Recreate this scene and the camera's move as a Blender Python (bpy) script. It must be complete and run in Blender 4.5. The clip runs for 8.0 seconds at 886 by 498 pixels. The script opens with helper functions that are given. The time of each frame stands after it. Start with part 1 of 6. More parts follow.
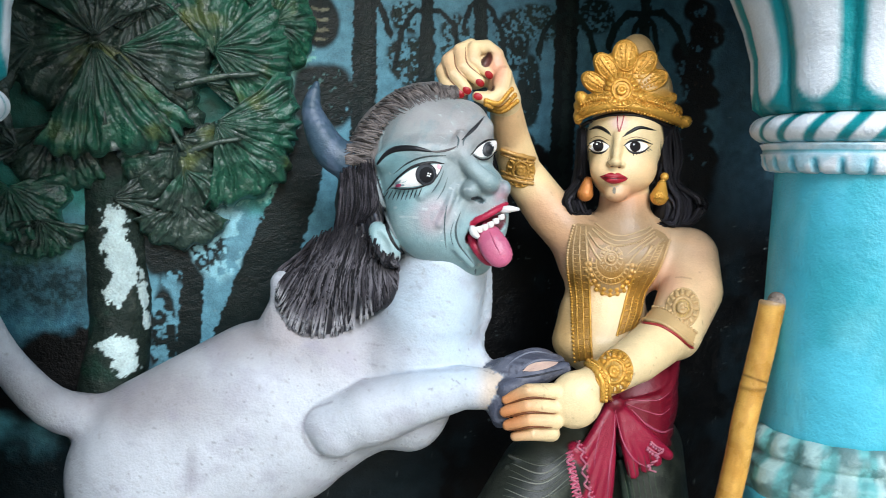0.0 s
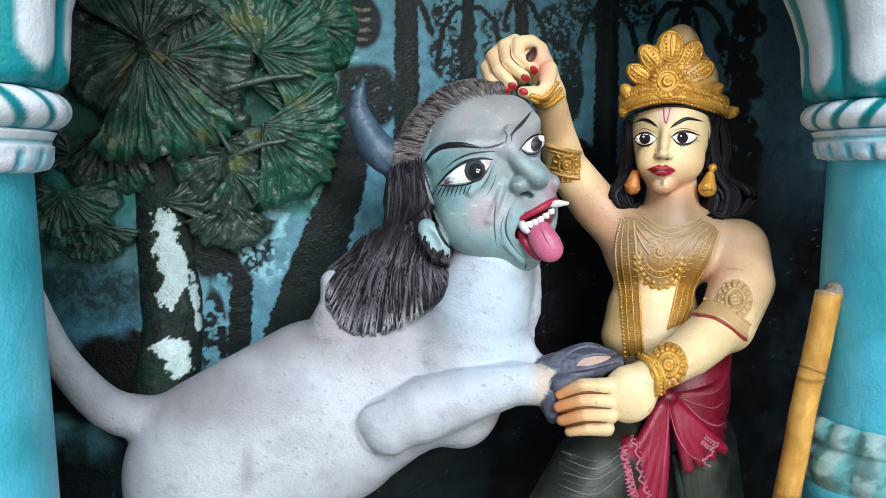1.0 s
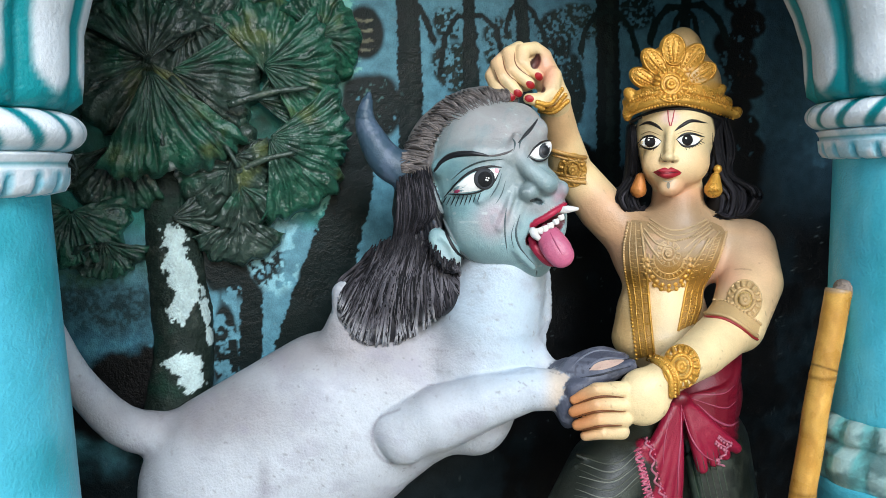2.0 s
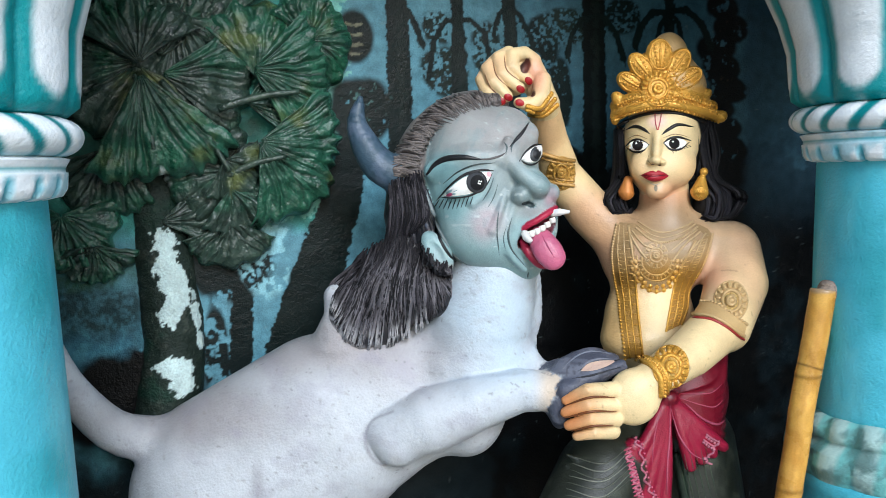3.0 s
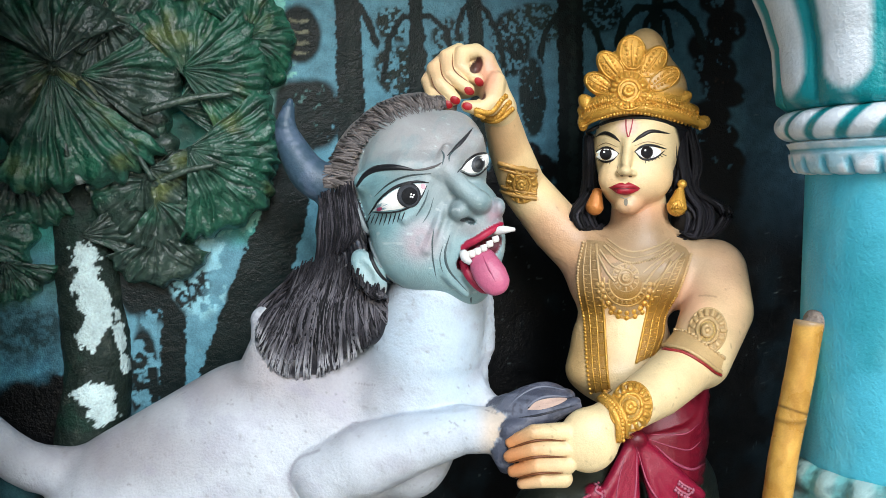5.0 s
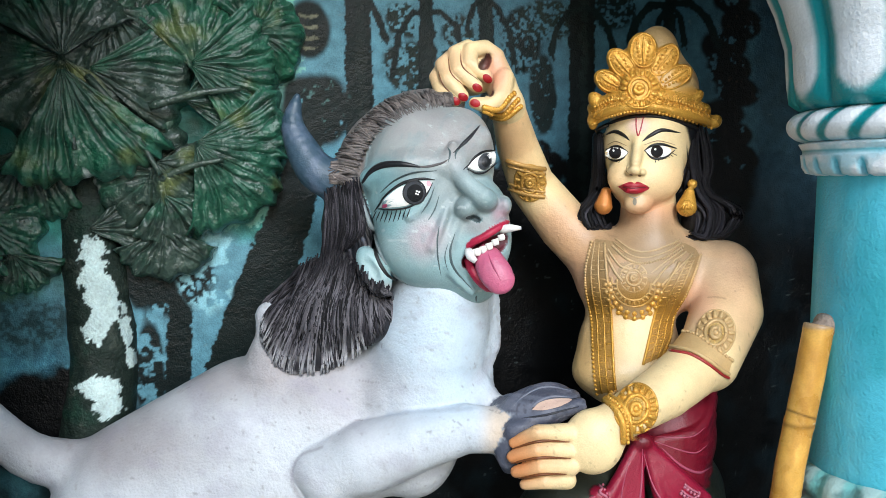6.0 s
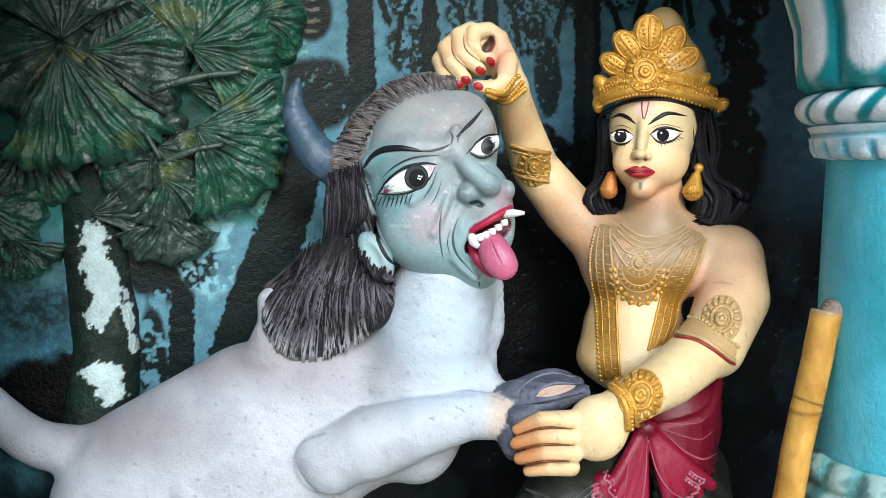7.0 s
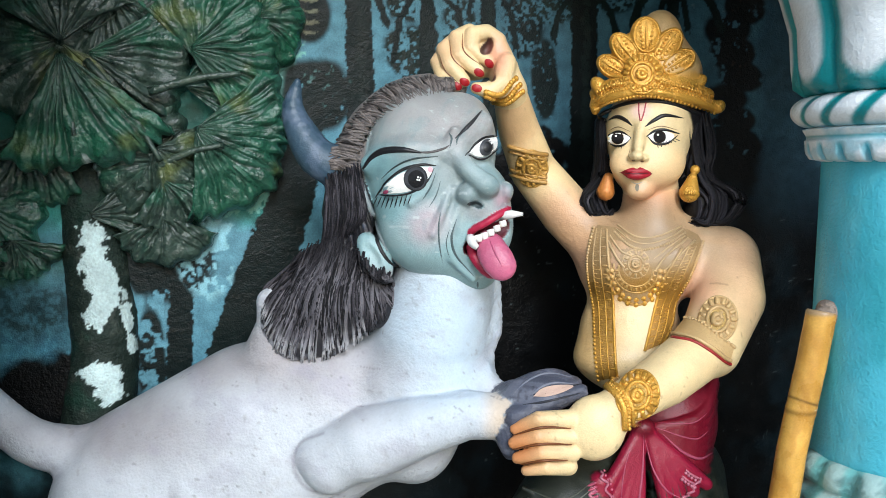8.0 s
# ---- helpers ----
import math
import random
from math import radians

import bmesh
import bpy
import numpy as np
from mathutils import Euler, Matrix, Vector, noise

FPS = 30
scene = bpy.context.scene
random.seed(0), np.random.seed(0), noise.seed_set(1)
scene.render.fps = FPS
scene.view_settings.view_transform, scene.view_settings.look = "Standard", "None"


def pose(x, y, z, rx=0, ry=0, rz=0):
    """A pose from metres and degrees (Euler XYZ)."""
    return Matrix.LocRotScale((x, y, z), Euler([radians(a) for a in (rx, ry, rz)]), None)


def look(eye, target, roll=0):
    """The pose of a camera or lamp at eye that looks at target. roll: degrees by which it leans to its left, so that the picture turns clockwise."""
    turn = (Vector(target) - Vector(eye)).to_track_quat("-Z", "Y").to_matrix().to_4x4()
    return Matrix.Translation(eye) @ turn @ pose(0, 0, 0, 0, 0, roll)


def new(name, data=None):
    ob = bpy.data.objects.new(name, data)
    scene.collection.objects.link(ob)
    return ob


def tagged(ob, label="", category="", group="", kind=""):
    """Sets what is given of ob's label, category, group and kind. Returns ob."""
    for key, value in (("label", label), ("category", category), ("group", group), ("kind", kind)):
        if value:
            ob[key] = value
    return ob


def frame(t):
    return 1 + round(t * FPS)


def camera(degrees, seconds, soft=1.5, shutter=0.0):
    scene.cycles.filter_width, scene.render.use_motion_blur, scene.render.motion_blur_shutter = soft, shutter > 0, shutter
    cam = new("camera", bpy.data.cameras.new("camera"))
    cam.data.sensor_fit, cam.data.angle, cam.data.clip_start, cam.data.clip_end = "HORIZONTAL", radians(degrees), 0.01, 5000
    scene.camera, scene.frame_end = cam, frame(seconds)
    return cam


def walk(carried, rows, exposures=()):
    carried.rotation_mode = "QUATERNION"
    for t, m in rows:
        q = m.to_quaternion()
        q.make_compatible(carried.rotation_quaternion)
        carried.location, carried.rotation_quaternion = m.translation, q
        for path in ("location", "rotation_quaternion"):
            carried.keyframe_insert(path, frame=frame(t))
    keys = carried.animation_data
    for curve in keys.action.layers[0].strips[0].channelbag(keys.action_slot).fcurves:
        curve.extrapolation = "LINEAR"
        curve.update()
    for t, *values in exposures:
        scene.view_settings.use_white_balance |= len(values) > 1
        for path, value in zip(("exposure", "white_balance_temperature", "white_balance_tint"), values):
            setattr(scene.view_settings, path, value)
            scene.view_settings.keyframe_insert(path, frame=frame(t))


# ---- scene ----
cam = camera(56.8, 8.0, 0.55, 0.5)
PATH = [
    (0, (0.0, 0.0, 1.549), (0.653, 1.879, 1.342), 1.1),
    (0.5, (-0.012, 0.003, 1.545), (0.591, 1.898, 1.336), 0.4),
    (1, (-0.039, 0.012, 1.541), (0.548, 1.912, 1.335), -0.3),
    (1.5, (-0.051, 0.017, 1.548), (0.533, 1.92, 1.349), -1.5),
    (3, (-0.101, 0.014, 1.557), (0.551, 1.894, 1.361), -1.9),
    (3.5, (-0.039, 0.033, 1.567), (0.666, 1.894, 1.383), -2),
    (4, (0.084, 0.104, 1.575), (0.819, 1.957, 1.415), -1.9),
    (4.2, (0.099, 0.121, 1.566), (0.794, 1.99, 1.399), -1.9),
    (5.5, (0.148, 0.122, 1.561), (0.687, 2.039, 1.381), -1.3),
    (6, (0.152, 0.127, 1.561), (0.678, 2.047, 1.375), -1),
    (6.5, (0.15, 0.134, 1.565), (0.656, 2.06, 1.374), -0.7),
    (7, (0.163, 0.139, 1.562), (0.671, 2.061, 1.337), -1.1),
    (7.5, (0.172, 0.134, 1.566), (0.693, 2.051, 1.341), -1.2),
    (8, (0.153, 0.133, 1.563), (0.675, 2.05, 1.34), -1),
]
walk(cam, [(t, look(eye, target, roll)) for t, eye, target, roll in PATH],
     exposures=[(0, 0.66, 6080, 7), (0.5, 0.6, 6090, 7), (1.5, 0.58, 6080, 6), (3.0, 0.58, 6080, 6), (3.5, 0.5, 6120, 7), (4.0, 0.68, 6180, 8), (5.5, 0.68, 6200, 6), (8.0, 0.68, 6200, 6)])

# ---- light: open shade in front of the shrine, bright sky ----
world = bpy.data.worlds.new("sky")
scene.world = world
world.use_nodes = True
sky = world.node_tree.nodes.new("ShaderNodeTexSky")
sky.sky_type, sky.sun_disc = "NISHITA", False
sky.sun_elevation, sky.sun_rotation = radians(30), radians(183)
sky.air_density, sky.dust_density = 1.0, 1.5
back = world.node_tree.nodes["Background"]
back.inputs["Strength"].default_value = 0.15
world.node_tree.links.new(sky.outputs["Color"], back.inputs["Color"])
lamp = bpy.data.lights.new("sun", "SUN")
lamp.energy, lamp.angle, lamp.color = 1.5, radians(18), (0.90, 0.95, 1.06)
sun = new("sun", lamp)
sun.matrix_world = look((0.1, -4.5, 4.9), (0.4, 1.5, 1.3))


# ---- materials ----
def tint(code):
    v = [int(code[i:i + 2], 16) / 255 for i in (0, 2, 4)]
    return tuple(c / 12.92 if c < 0.04045 else ((c + 0.055) / 1.055) ** 2.4 for c in v)


def material(name, colour=None, rough=0.6, vary=0.25, grain=0.004, bump=0.3, coarse=0.12, paint=False, gold=False, metal=0.0, spec=0.35, dirt=None, dirt_amount=0.0, rand=0.0):
    m = bpy.data.materials.new(name)
    m.use_nodes = True
    n, l = m.node_tree.nodes, m.node_tree.links
    p = n["Principled BSDF"]
    geo = n.new("ShaderNodeTexCoord")

    def noise_node(size, detail):
        t = n.new("ShaderNodeTexNoise")
        t.inputs["Scale"].default_value, t.inputs["Detail"].default_value = 1 / size, detail
        l.new(geo.outputs["Object"], t.inputs["Vector"])
        return t.outputs["Fac"]

    def ramp(src, lo, hi, a, b):
        r = n.new("ShaderNodeMapRange")
        for key, v in zip(("From Min", "From Max", "To Min", "To Max"), (lo, hi, a, b)):
            r.inputs[key].default_value = v
        l.new(src, r.inputs["Value"])
        return r.outputs["Result"]

    def mix(kind, fac, a, b):
        x = n.new("ShaderNodeMix")
        x.data_type, x.blend_type = "RGBA", kind
        for i, v in ((0, fac), (6, a), (7, b)):
            if hasattr(v, "node"):
                l.new(v, x.inputs[i])
            else:
                x.inputs[i].default_value = v if i == 0 else (*v, 1) if len(v) == 3 else v
        return x.outputs[2]

    fine, wide = noise_node(grain, 3), noise_node(coarse, 5)
    if paint:
        at = n.new("ShaderNodeAttribute")
        at.attribute_name = "paint"
        col = at.outputs["Color"]
    else:
        col = (*colour, 1)
    col = mix("MULTIPLY", 1.0, col, mix("MIX", ramp(wide, 0.3, 0.7, 0, 1), (1 - vary,) * 3, (1 + vary * 0.35,) * 3))
    col = mix("MULTIPLY", 1.0, col, mix("MIX", ramp(fine, 0.3, 0.7, 0, 1), (1 - vary * 0.5,) * 3, (1.0 + vary * 0.2,) * 3))
    if dirt:
        col = mix("MIX", ramp(noise_node(coarse * 0.5, 8), 0.56, 0.72, 0, dirt_amount), col, dirt)
    if rand:
        info = n.new("ShaderNodeObjectInfo")
        col = mix("MULTIPLY", 1.0, col, mix("MIX", info.outputs["Random"], (1 - rand,) * 3, (1 + rand * 0.3,) * 3))
    l.new(col, p.inputs["Base Color"])
    gloss = ramp(wide, 0.3, 0.7, rough - 0.08, rough + 0.1)
    if gold:
        sub = n.new("ShaderNodeMath")
        sub.operation = "MULTIPLY_ADD"
        sub.inputs[1].default_value = -0.16
        l.new(at.outputs["Alpha"], sub.inputs[0])
        l.new(gloss, sub.inputs[2])
        gloss = sub.outputs[0]
    l.new(gloss, p.inputs["Roughness"])
    p.inputs["Metallic"].default_value = metal
    p.inputs["Specular IOR Level"].default_value = spec
    if gold:
        l.new(ramp(at.outputs["Alpha"], 0, 1, 0.0, 0.4), p.inputs["Metallic"])
    b = n.new("ShaderNodeBump")
    b.inputs["Strength"].default_value, b.inputs["Distance"].default_value = bump, grain * 0.5
    if gold:
        l.new(ramp(at.outputs["Alpha"], 0, 1, bump, 0.9), b.inputs["Strength"])
    l.new(fine, b.inputs["Height"])
    b2 = n.new("ShaderNodeBump")
    b2.inputs["Strength"].default_value, b2.inputs["Distance"].default_value = bump * 0.7, grain * 2
    l.new(noise_node(grain * 4, 4), b2.inputs["Height"])
    l.new(b.outputs["Normal"], b2.inputs["Normal"])
    l.new(b2.outputs["Normal"], p.inputs["Normal"])
    return m


M_STATUE = material("painted_plaster", paint=True, spec=0.5, rough=0.42, vary=0.16, grain=0.0026, bump=0.35, gold=True, coarse=0.06)
M_BEAST = material("painted_rough_plaster", paint=True, rough=0.5, vary=0.10, grain=0.0045, bump=0.42, coarse=0.05, dirt=tint("8c8583"), dirt_amount=0.22)
M_HAIR = material("matt_hair_paint", paint=True, spec=0.25, rough=0.72, vary=0.3, grain=0.003, bump=0.5, coarse=0.02)
M_MURAL = material("mural_paint", paint=True, spec=0.16, rough=0.38, vary=0.35, grain=0.0032, bump=0.45, coarse=0.03)
M_LEAF = material("relief_leaf_paint", paint=True, spec=0.55, rough=0.30, vary=0.35, grain=0.006, bump=0.55, coarse=0.03)
M_PILLAR = material("pillar_paint", paint=True, rough=0.4, vary=0.12, grain=0.005, bump=0.35, coarse=0.1)
M_TRUNK = material("trunk_paint", paint=True, spec=0.15, rough=0.5, vary=0.35, grain=0.005, bump=0.8, coarse=0.05)
M_STICK = material("varnished_bamboo", paint=True, rough=0.3, vary=0.2, grain=0.003, bump=0.2, coarse=0.05)
M_PLASTER = material("plain_plaster", tint("5c7f8c"), rough=0.7)
M_CONCRETE = material("concrete", tint("8d8a84"), rough=0.85, vary=0.3, grain=0.01, coarse=0.5)
M_EARTH = material("pale_ground", tint("a59f92"), rough=0.9, vary=0.3, grain=0.02, coarse=1.5)
M_WHITE = material("soffit_paint", tint("c8d2d4"), rough=0.7)


# ---- mesh helpers ----
def make(name, verts, faces, mat, colours=None, parent=None, smooth=True):
    me = bpy.data.meshes.new(name)
    me.from_pydata(verts if isinstance(verts, list) else verts.tolist(), [], faces if isinstance(faces, list) else faces.tolist())
    me.materials.append(mat)
    if smooth:
        me.polygons.foreach_set("use_smooth", np.ones(len(me.polygons), bool))
    if colours is not None:
        at = me.color_attributes.new("paint", "FLOAT_COLOR", "POINT")
        c = np.ones((len(me.vertices), 4), np.float32)
        c[:, :colours.shape[1]] = colours
        if colours.shape[1] == 3:
            c[:, 3] = 0
        at.data.foreach_set("color", c.ravel())
    me.update()
    ob = new(name, me)
    if parent:
        ob.parent = parent
    return ob


def box(name, lo, hi, mat, parent=None, bevel=0.004):
    bm = bmesh.new()
    bmesh.ops.create_cube(bm, size=1)
    for v in bm.verts:
        v.co = [lo[i] + (v.co[i] + 0.5) * (hi[i] - lo[i]) for i in range(3)]
    bmesh.ops.bevel(bm, geom=bm.edges[:], offset=bevel, segments=2, affect="EDGES")
    me = bpy.data.meshes.new(name)
    bm.to_mesh(me)
    bm.free()
    me.materials.append(mat)
    ob = new(name, me)
    if parent:
        ob.parent = parent
    return ob


def hashed(ix, iy, seed):
    v = np.sin(ix * 127.1 + iy * 311.7 + seed * 74.7) * 43758.5453
    return v - np.floor(v)


def cloud(x, y, size, seed=0, octaves=4):
    """Smooth noise from 0 to 1 over the plane."""
    total, amp, norm = 0.0, 1.0, 0.0
    for o in range(octaves):
        u, v = x / size * 2 ** o + 17.3 * o, y / size * 2 ** o + 9.1 * o
        iu, iv = np.floor(u), np.floor(v)
        a, b = u - iu, v - iv
        a, b = a * a * (3 - 2 * a), b * b * (3 - 2 * b)
        q = (hashed(iu, iv, seed) * (1 - a) + hashed(iu + 1, iv, seed) * a) * (1 - b) + (hashed(iu, iv + 1, seed) * (1 - a) + hashed(iu + 1, iv + 1, seed) * a) * b
        total, norm, amp = total + q * amp, norm + amp, amp * 0.55
    return total / norm


def ease(lo, hi, v):
    t = np.clip((v - lo) / (hi - lo), 0, 1)
    return t * t * (3 - 2 * t)


def blend(colours, mask, colour):
    c = np.array(colour[:3])
    colours[:, :3] += (c - colours[:, :3]) * np.clip(mask, 0, 1)[:, None]


# ---- clay: forms that flow into one another ----
# right, away and up for a visitor in front of the shrine
AXES = np.array(((0.955, -0.296, -0.026), (0.292, 0.951, -0.099), (0.054, 0.087, 0.995)))

VISITOR = (-0.05, 0.02, 1.55)


class Clay:
    def __init__(self, lo, hi, step):
        self.lo, self.step = np.array(lo, float), step
        self.shape = tuple(int((hi[i] - lo[i]) / step) + 2 for i in range(3))
        self.d = np.full(self.shape, 0.05, np.float32)
        self.c = np.zeros((*self.shape, 4), np.float32)

    def window(self, lo, hi):
        a = np.maximum(np.floor((np.array(lo) - self.lo) / self.step).astype(int), 0)
        b = np.minimum(np.ceil((np.array(hi) - self.lo) / self.step).astype(int) + 1, self.shape)
        if np.any(b <= a):
            return None, None
        s = tuple(slice(a[i], b[i]) for i in range(3))
        g = [(np.arange(a[i], b[i]) * self.step + self.lo[i]).astype(np.float32) for i in range(3)]
        return s, np.stack(np.meshgrid(*g, indexing="ij"), -1)

    def merge(self, s, dist, colour, k, cut=False):
        old = self.d[s]
        if cut:
            h = np.clip(0.5 - 0.5 * (old + dist) / k, 0, 1)
            self.d[s] = old * (1 - h) - dist * h + k * h * (1 - h)
        else:
            h = np.clip(0.5 + 0.5 * (old - dist) / k, 0, 1)
            self.d[s] = old * (1 - h) + dist * h - k * h * (1 - h)
        if colour is not None:
            c4 = np.array((*colour[:3], colour[3] if len(colour) > 3 else 0), np.float32)
            w = ease(0.25, 0.75, h)[..., None]
            self.c[s] = self.c[s] * (1 - w) + c4 * w

    def ball(self, centre, radii, colour, k=0.012, turn=(0, 0, 0), cut=False):
        """An ellipsoid; radii to the right, away and up; turn in degrees about those axes."""
        r = np.array(radii, np.float32)
        pad = max(radii) + k + 0.012
        s, p = self.window(np.array(centre) - pad, np.array(centre) + pad)
        if s is None:
            return
        basis = np.array(Euler([radians(a) for a in turn]).to_matrix()).T @ AXES
        q = (p - np.array(centre, np.float32)) @ basis.T.astype(np.float32)
        k0 = np.sqrt(((q / r) ** 2).sum(-1)) + 1e-6
        k1 = np.sqrt(((q / (r * r)) ** 2).sum(-1)) + 1e-6
        self.merge(s, k0 * (k0 - 1) / k1, colour, k, cut)

    def limb(self, points, radii, colour, k=0.012, cut=False, deep=1.0):
        """A chain of tapering round rods through points; deep: their depth over their width."""
        P, R = np.array(points, np.float32), np.array(radii, np.float32)
        away = AXES[1].astype(np.float32)
        pad = R.max() + k + 0.012
        s, p = self.window(P.min(0) - pad, P.max(0) + pad)
        if s is None:
            return
        best = None
        for a, b, ra, rb in zip(P[:-1], P[1:], R[:-1], R[1:]):
            ab = b - a
            t = np.clip(((p - a) @ ab) / (ab @ ab), 0, 1)
            q = p - a - t[..., None] * ab
            square = (q ** 2).sum(-1)
            if deep != 1.0:
                square = square + (q @ away) ** 2 * (1 / deep ** 2 - 1)
            d = np.sqrt(square) - (ra + (rb - ra) * t)
            best = d if best is None else np.minimum(best, d)
        self.merge(s, best, colour, k, cut)

    def at(self, P):
        """Distance to the clay's skin at points."""
        q = (np.atleast_2d(P) - self.lo) / self.step
        i = np.clip(np.floor(q).astype(int), 0, np.array(self.shape) - 2)
        f = np.clip(q - i, 0, 1)
        out = 0
        for dx in (0, 1):
            for dy in (0, 1):
                for dz in (0, 1):
                    w = np.abs(1 - dx - f[:, 0]) * np.abs(1 - dy - f[:, 1]) * np.abs(1 - dz - f[:, 2])
                    out = out + w * self.d[i[:, 0] + dx, i[:, 1] + dy, i[:, 2] + dz]
        return out

    def seat(self, P, lift=0.0):
        """Points moved along the visitor's line of sight until they lie on the skin."""
        P = np.atleast_2d(np.array(P, float)).copy()
        first = P.copy()
        way = P - np.array(VISITOR)
        way /= np.linalg.norm(way, axis=1)[:, None]
        P -= way * 0.06
        for _ in range(64):
            d = self.at(P) - lift
            P += way * np.clip(d, -0.006, 0.006)[:, None] * 0.8
        lost = np.abs(self.at(P) - lift) > 0.004
        P[lost] = first[lost] + way[lost] * 0.03
        return P

    def skin(self):
        """The surface as vertices, quads and colours."""
        d, n = self.d, self.shape
        inside = d < 0
        count = np.zeros(tuple(v - 1 for v in n), np.int8)
        corners = [(x, y, z) for x in (0, 1) for y in (0, 1) for z in (0, 1)]
        for x, y, z in corners:
            count += inside[x:n[0] - 1 + x, y:n[1] - 1 + y, z:n[2] - 1 + z]
        cell = np.argwhere((count > 0) & (count < 8))
        total, hits = np.zeros((len(cell), 3)), np.zeros(len(cell))
        for a in corners:
            for axis in range(3):
                if a[axis]:
                    continue
                b = list(a)
                b[axis] = 1
                da = d[cell[:, 0] + a[0], cell[:, 1] + a[1], cell[:, 2] + a[2]]
                db = d[cell[:, 0] + b[0], cell[:, 1] + b[1], cell[:, 2] + b[2]]
                m = (da < 0) != (db < 0)
                t = np.where(m, da / np.where(m, da - db, 1), 0)
                pos = np.tile(np.array(a, float), (len(cell), 1))
                pos[:, axis] += t
                total += pos * m[:, None]
                hits += m
        verts = (cell + total / hits[:, None]) * self.step + self.lo
        near = np.minimum(np.round(cell + total / hits[:, None]).astype(int), np.array(n) - 1)
        colours = self.c[near[:, 0], near[:, 1], near[:, 2]].astype(float)
        index = np.full(count.shape, -1, np.int64)
        index[cell[:, 0], cell[:, 1], cell[:, 2]] = np.arange(len(cell))
        quads = []
        for axis in range(3):
            u, v = (axis + 1) % 3, (axis + 2) % 3
            lo, hi = [slice(None)] * 3, [slice(None)] * 3
            lo[axis], hi[axis] = slice(0, n[axis] - 1), slice(1, n[axis])
            e = np.argwhere(inside[tuple(lo)] != inside[tuple(hi)])
            e = e[(e[:, u] > 0) & (e[:, v] > 0) & (e[:, u] < n[u] - 1) & (e[:, v] < n[v] - 1)]
            ring = []
            for du, dv in ((1, 1), (0, 1), (0, 0), (1, 0)):
                c = e.copy()
                c[:, u] -= du
                c[:, v] -= dv
                ring.append(index[c[:, 0], c[:, 1], c[:, 2]])
            q = np.stack(ring, 1)
            out = inside[e[:, 0], e[:, 1], e[:, 2]]
            q[~out] = q[~out][:, ::-1]
            quads.append(q)
        return verts, np.concatenate(quads), colours


def near_line(V, points):
    """Distance of each vertex to a line through points, and how far along it lies (0 to 1)."""
    P = np.array(points, float)
    best, along = np.full(len(V), 9.0), np.zeros(len(V))
    for i, (a, b) in enumerate(zip(P[:-1], P[1:])):
        ab = b - a
        t = np.clip(((V - a) @ ab) / max(ab @ ab, 1e-9), 0, 1)
        d = np.linalg.norm(V - a - t[:, None] * ab, axis=1)
        m = d < best
        best[m], along[m] = d[m], ((i + t) / (len(P) - 1))[m]
    return best, along


def stroke(clay, V, C, points, width, colour, soft=0.0012, taper=False, fade=1.0):
    """A brush stroke of paint on the skin."""
    d, along = near_line(V, clay.seat(points))
    w = width * (0.25 + 0.75 * np.sin(np.pi * np.clip(along, 0, 1)) if taper else 1.0)
    blend(C, fade * (1 - ease(w - soft, w + soft, d)), colour)


def patch(V, C, centre, radii, colour, soft=0.3, fade=1.0, turn=(0, 0, 0)):
    """A round patch of paint; radii right, away, up."""
    basis = np.array(Euler([radians(a) for a in turn]).to_matrix()).T @ AXES
    q = ((V - np.array(centre)) @ basis.T) / np.array(radii)
    r = np.sqrt((q ** 2).sum(1))
    blend(C, fade * (1 - ease(1 - soft, 1 + soft, r)), colour)


def rod(points, radii, sides=8):
    """A tube through points as vertices and quads."""
    P = np.array(points, float)
    R = np.broadcast_to(np.array(radii, float), (len(P),))
    T = np.gradient(P, axis=0)
    T /= np.linalg.norm(T, axis=1)[:, None] + 1e-9
    ref = np.array((0.31, 0.2, 0.93))
    A = np.cross(T, ref)
    A /= np.linalg.norm(A, axis=1)[:, None] + 1e-9
    B = np.cross(T, A)
    ang = np.arange(sides) * 2 * np.pi / sides
    V = (P[:, None] + R[:, None, None] * (np.cos(ang)[None, :, None] * A[:, None] + np.sin(ang)[None, :, None] * B[:, None])).reshape(-1, 3)
    F = [[i * sides + j, i * sides + (j + 1) % sides, (i + 1) * sides + (j + 1) % sides, (i + 1) * sides + j] for i in range(len(P) - 1) for j in range(sides)]
    F += [list(range(sides))[::-1], [(len(P) - 1) * sides + j for j in range(sides)]]
    return V, F


def curve(points, n=24):
    """A smooth line through points."""
    P = np.array(points, float)
    if len(P) < 3:
        return P[0] + (P[-1] - P[0]) * np.linspace(0, 1, n)[:, None]
    Q = np.vstack((2 * P[0] - P[1], P, 2 * P[-1] - P[-2]))
    out = []
    for s in np.linspace(0, len(P) - 1 - 1e-6, n):
        i, t = int(s), s - int(s)
        a, b, c, d = Q[i:i + 4]
        out.append(0.5 * (2 * b + (c - a) * t + (2 * a - 5 * b + 4 * c - d) * t * t + (3 * b - a - 3 * c + d) * t ** 3))
    return np.array(out)


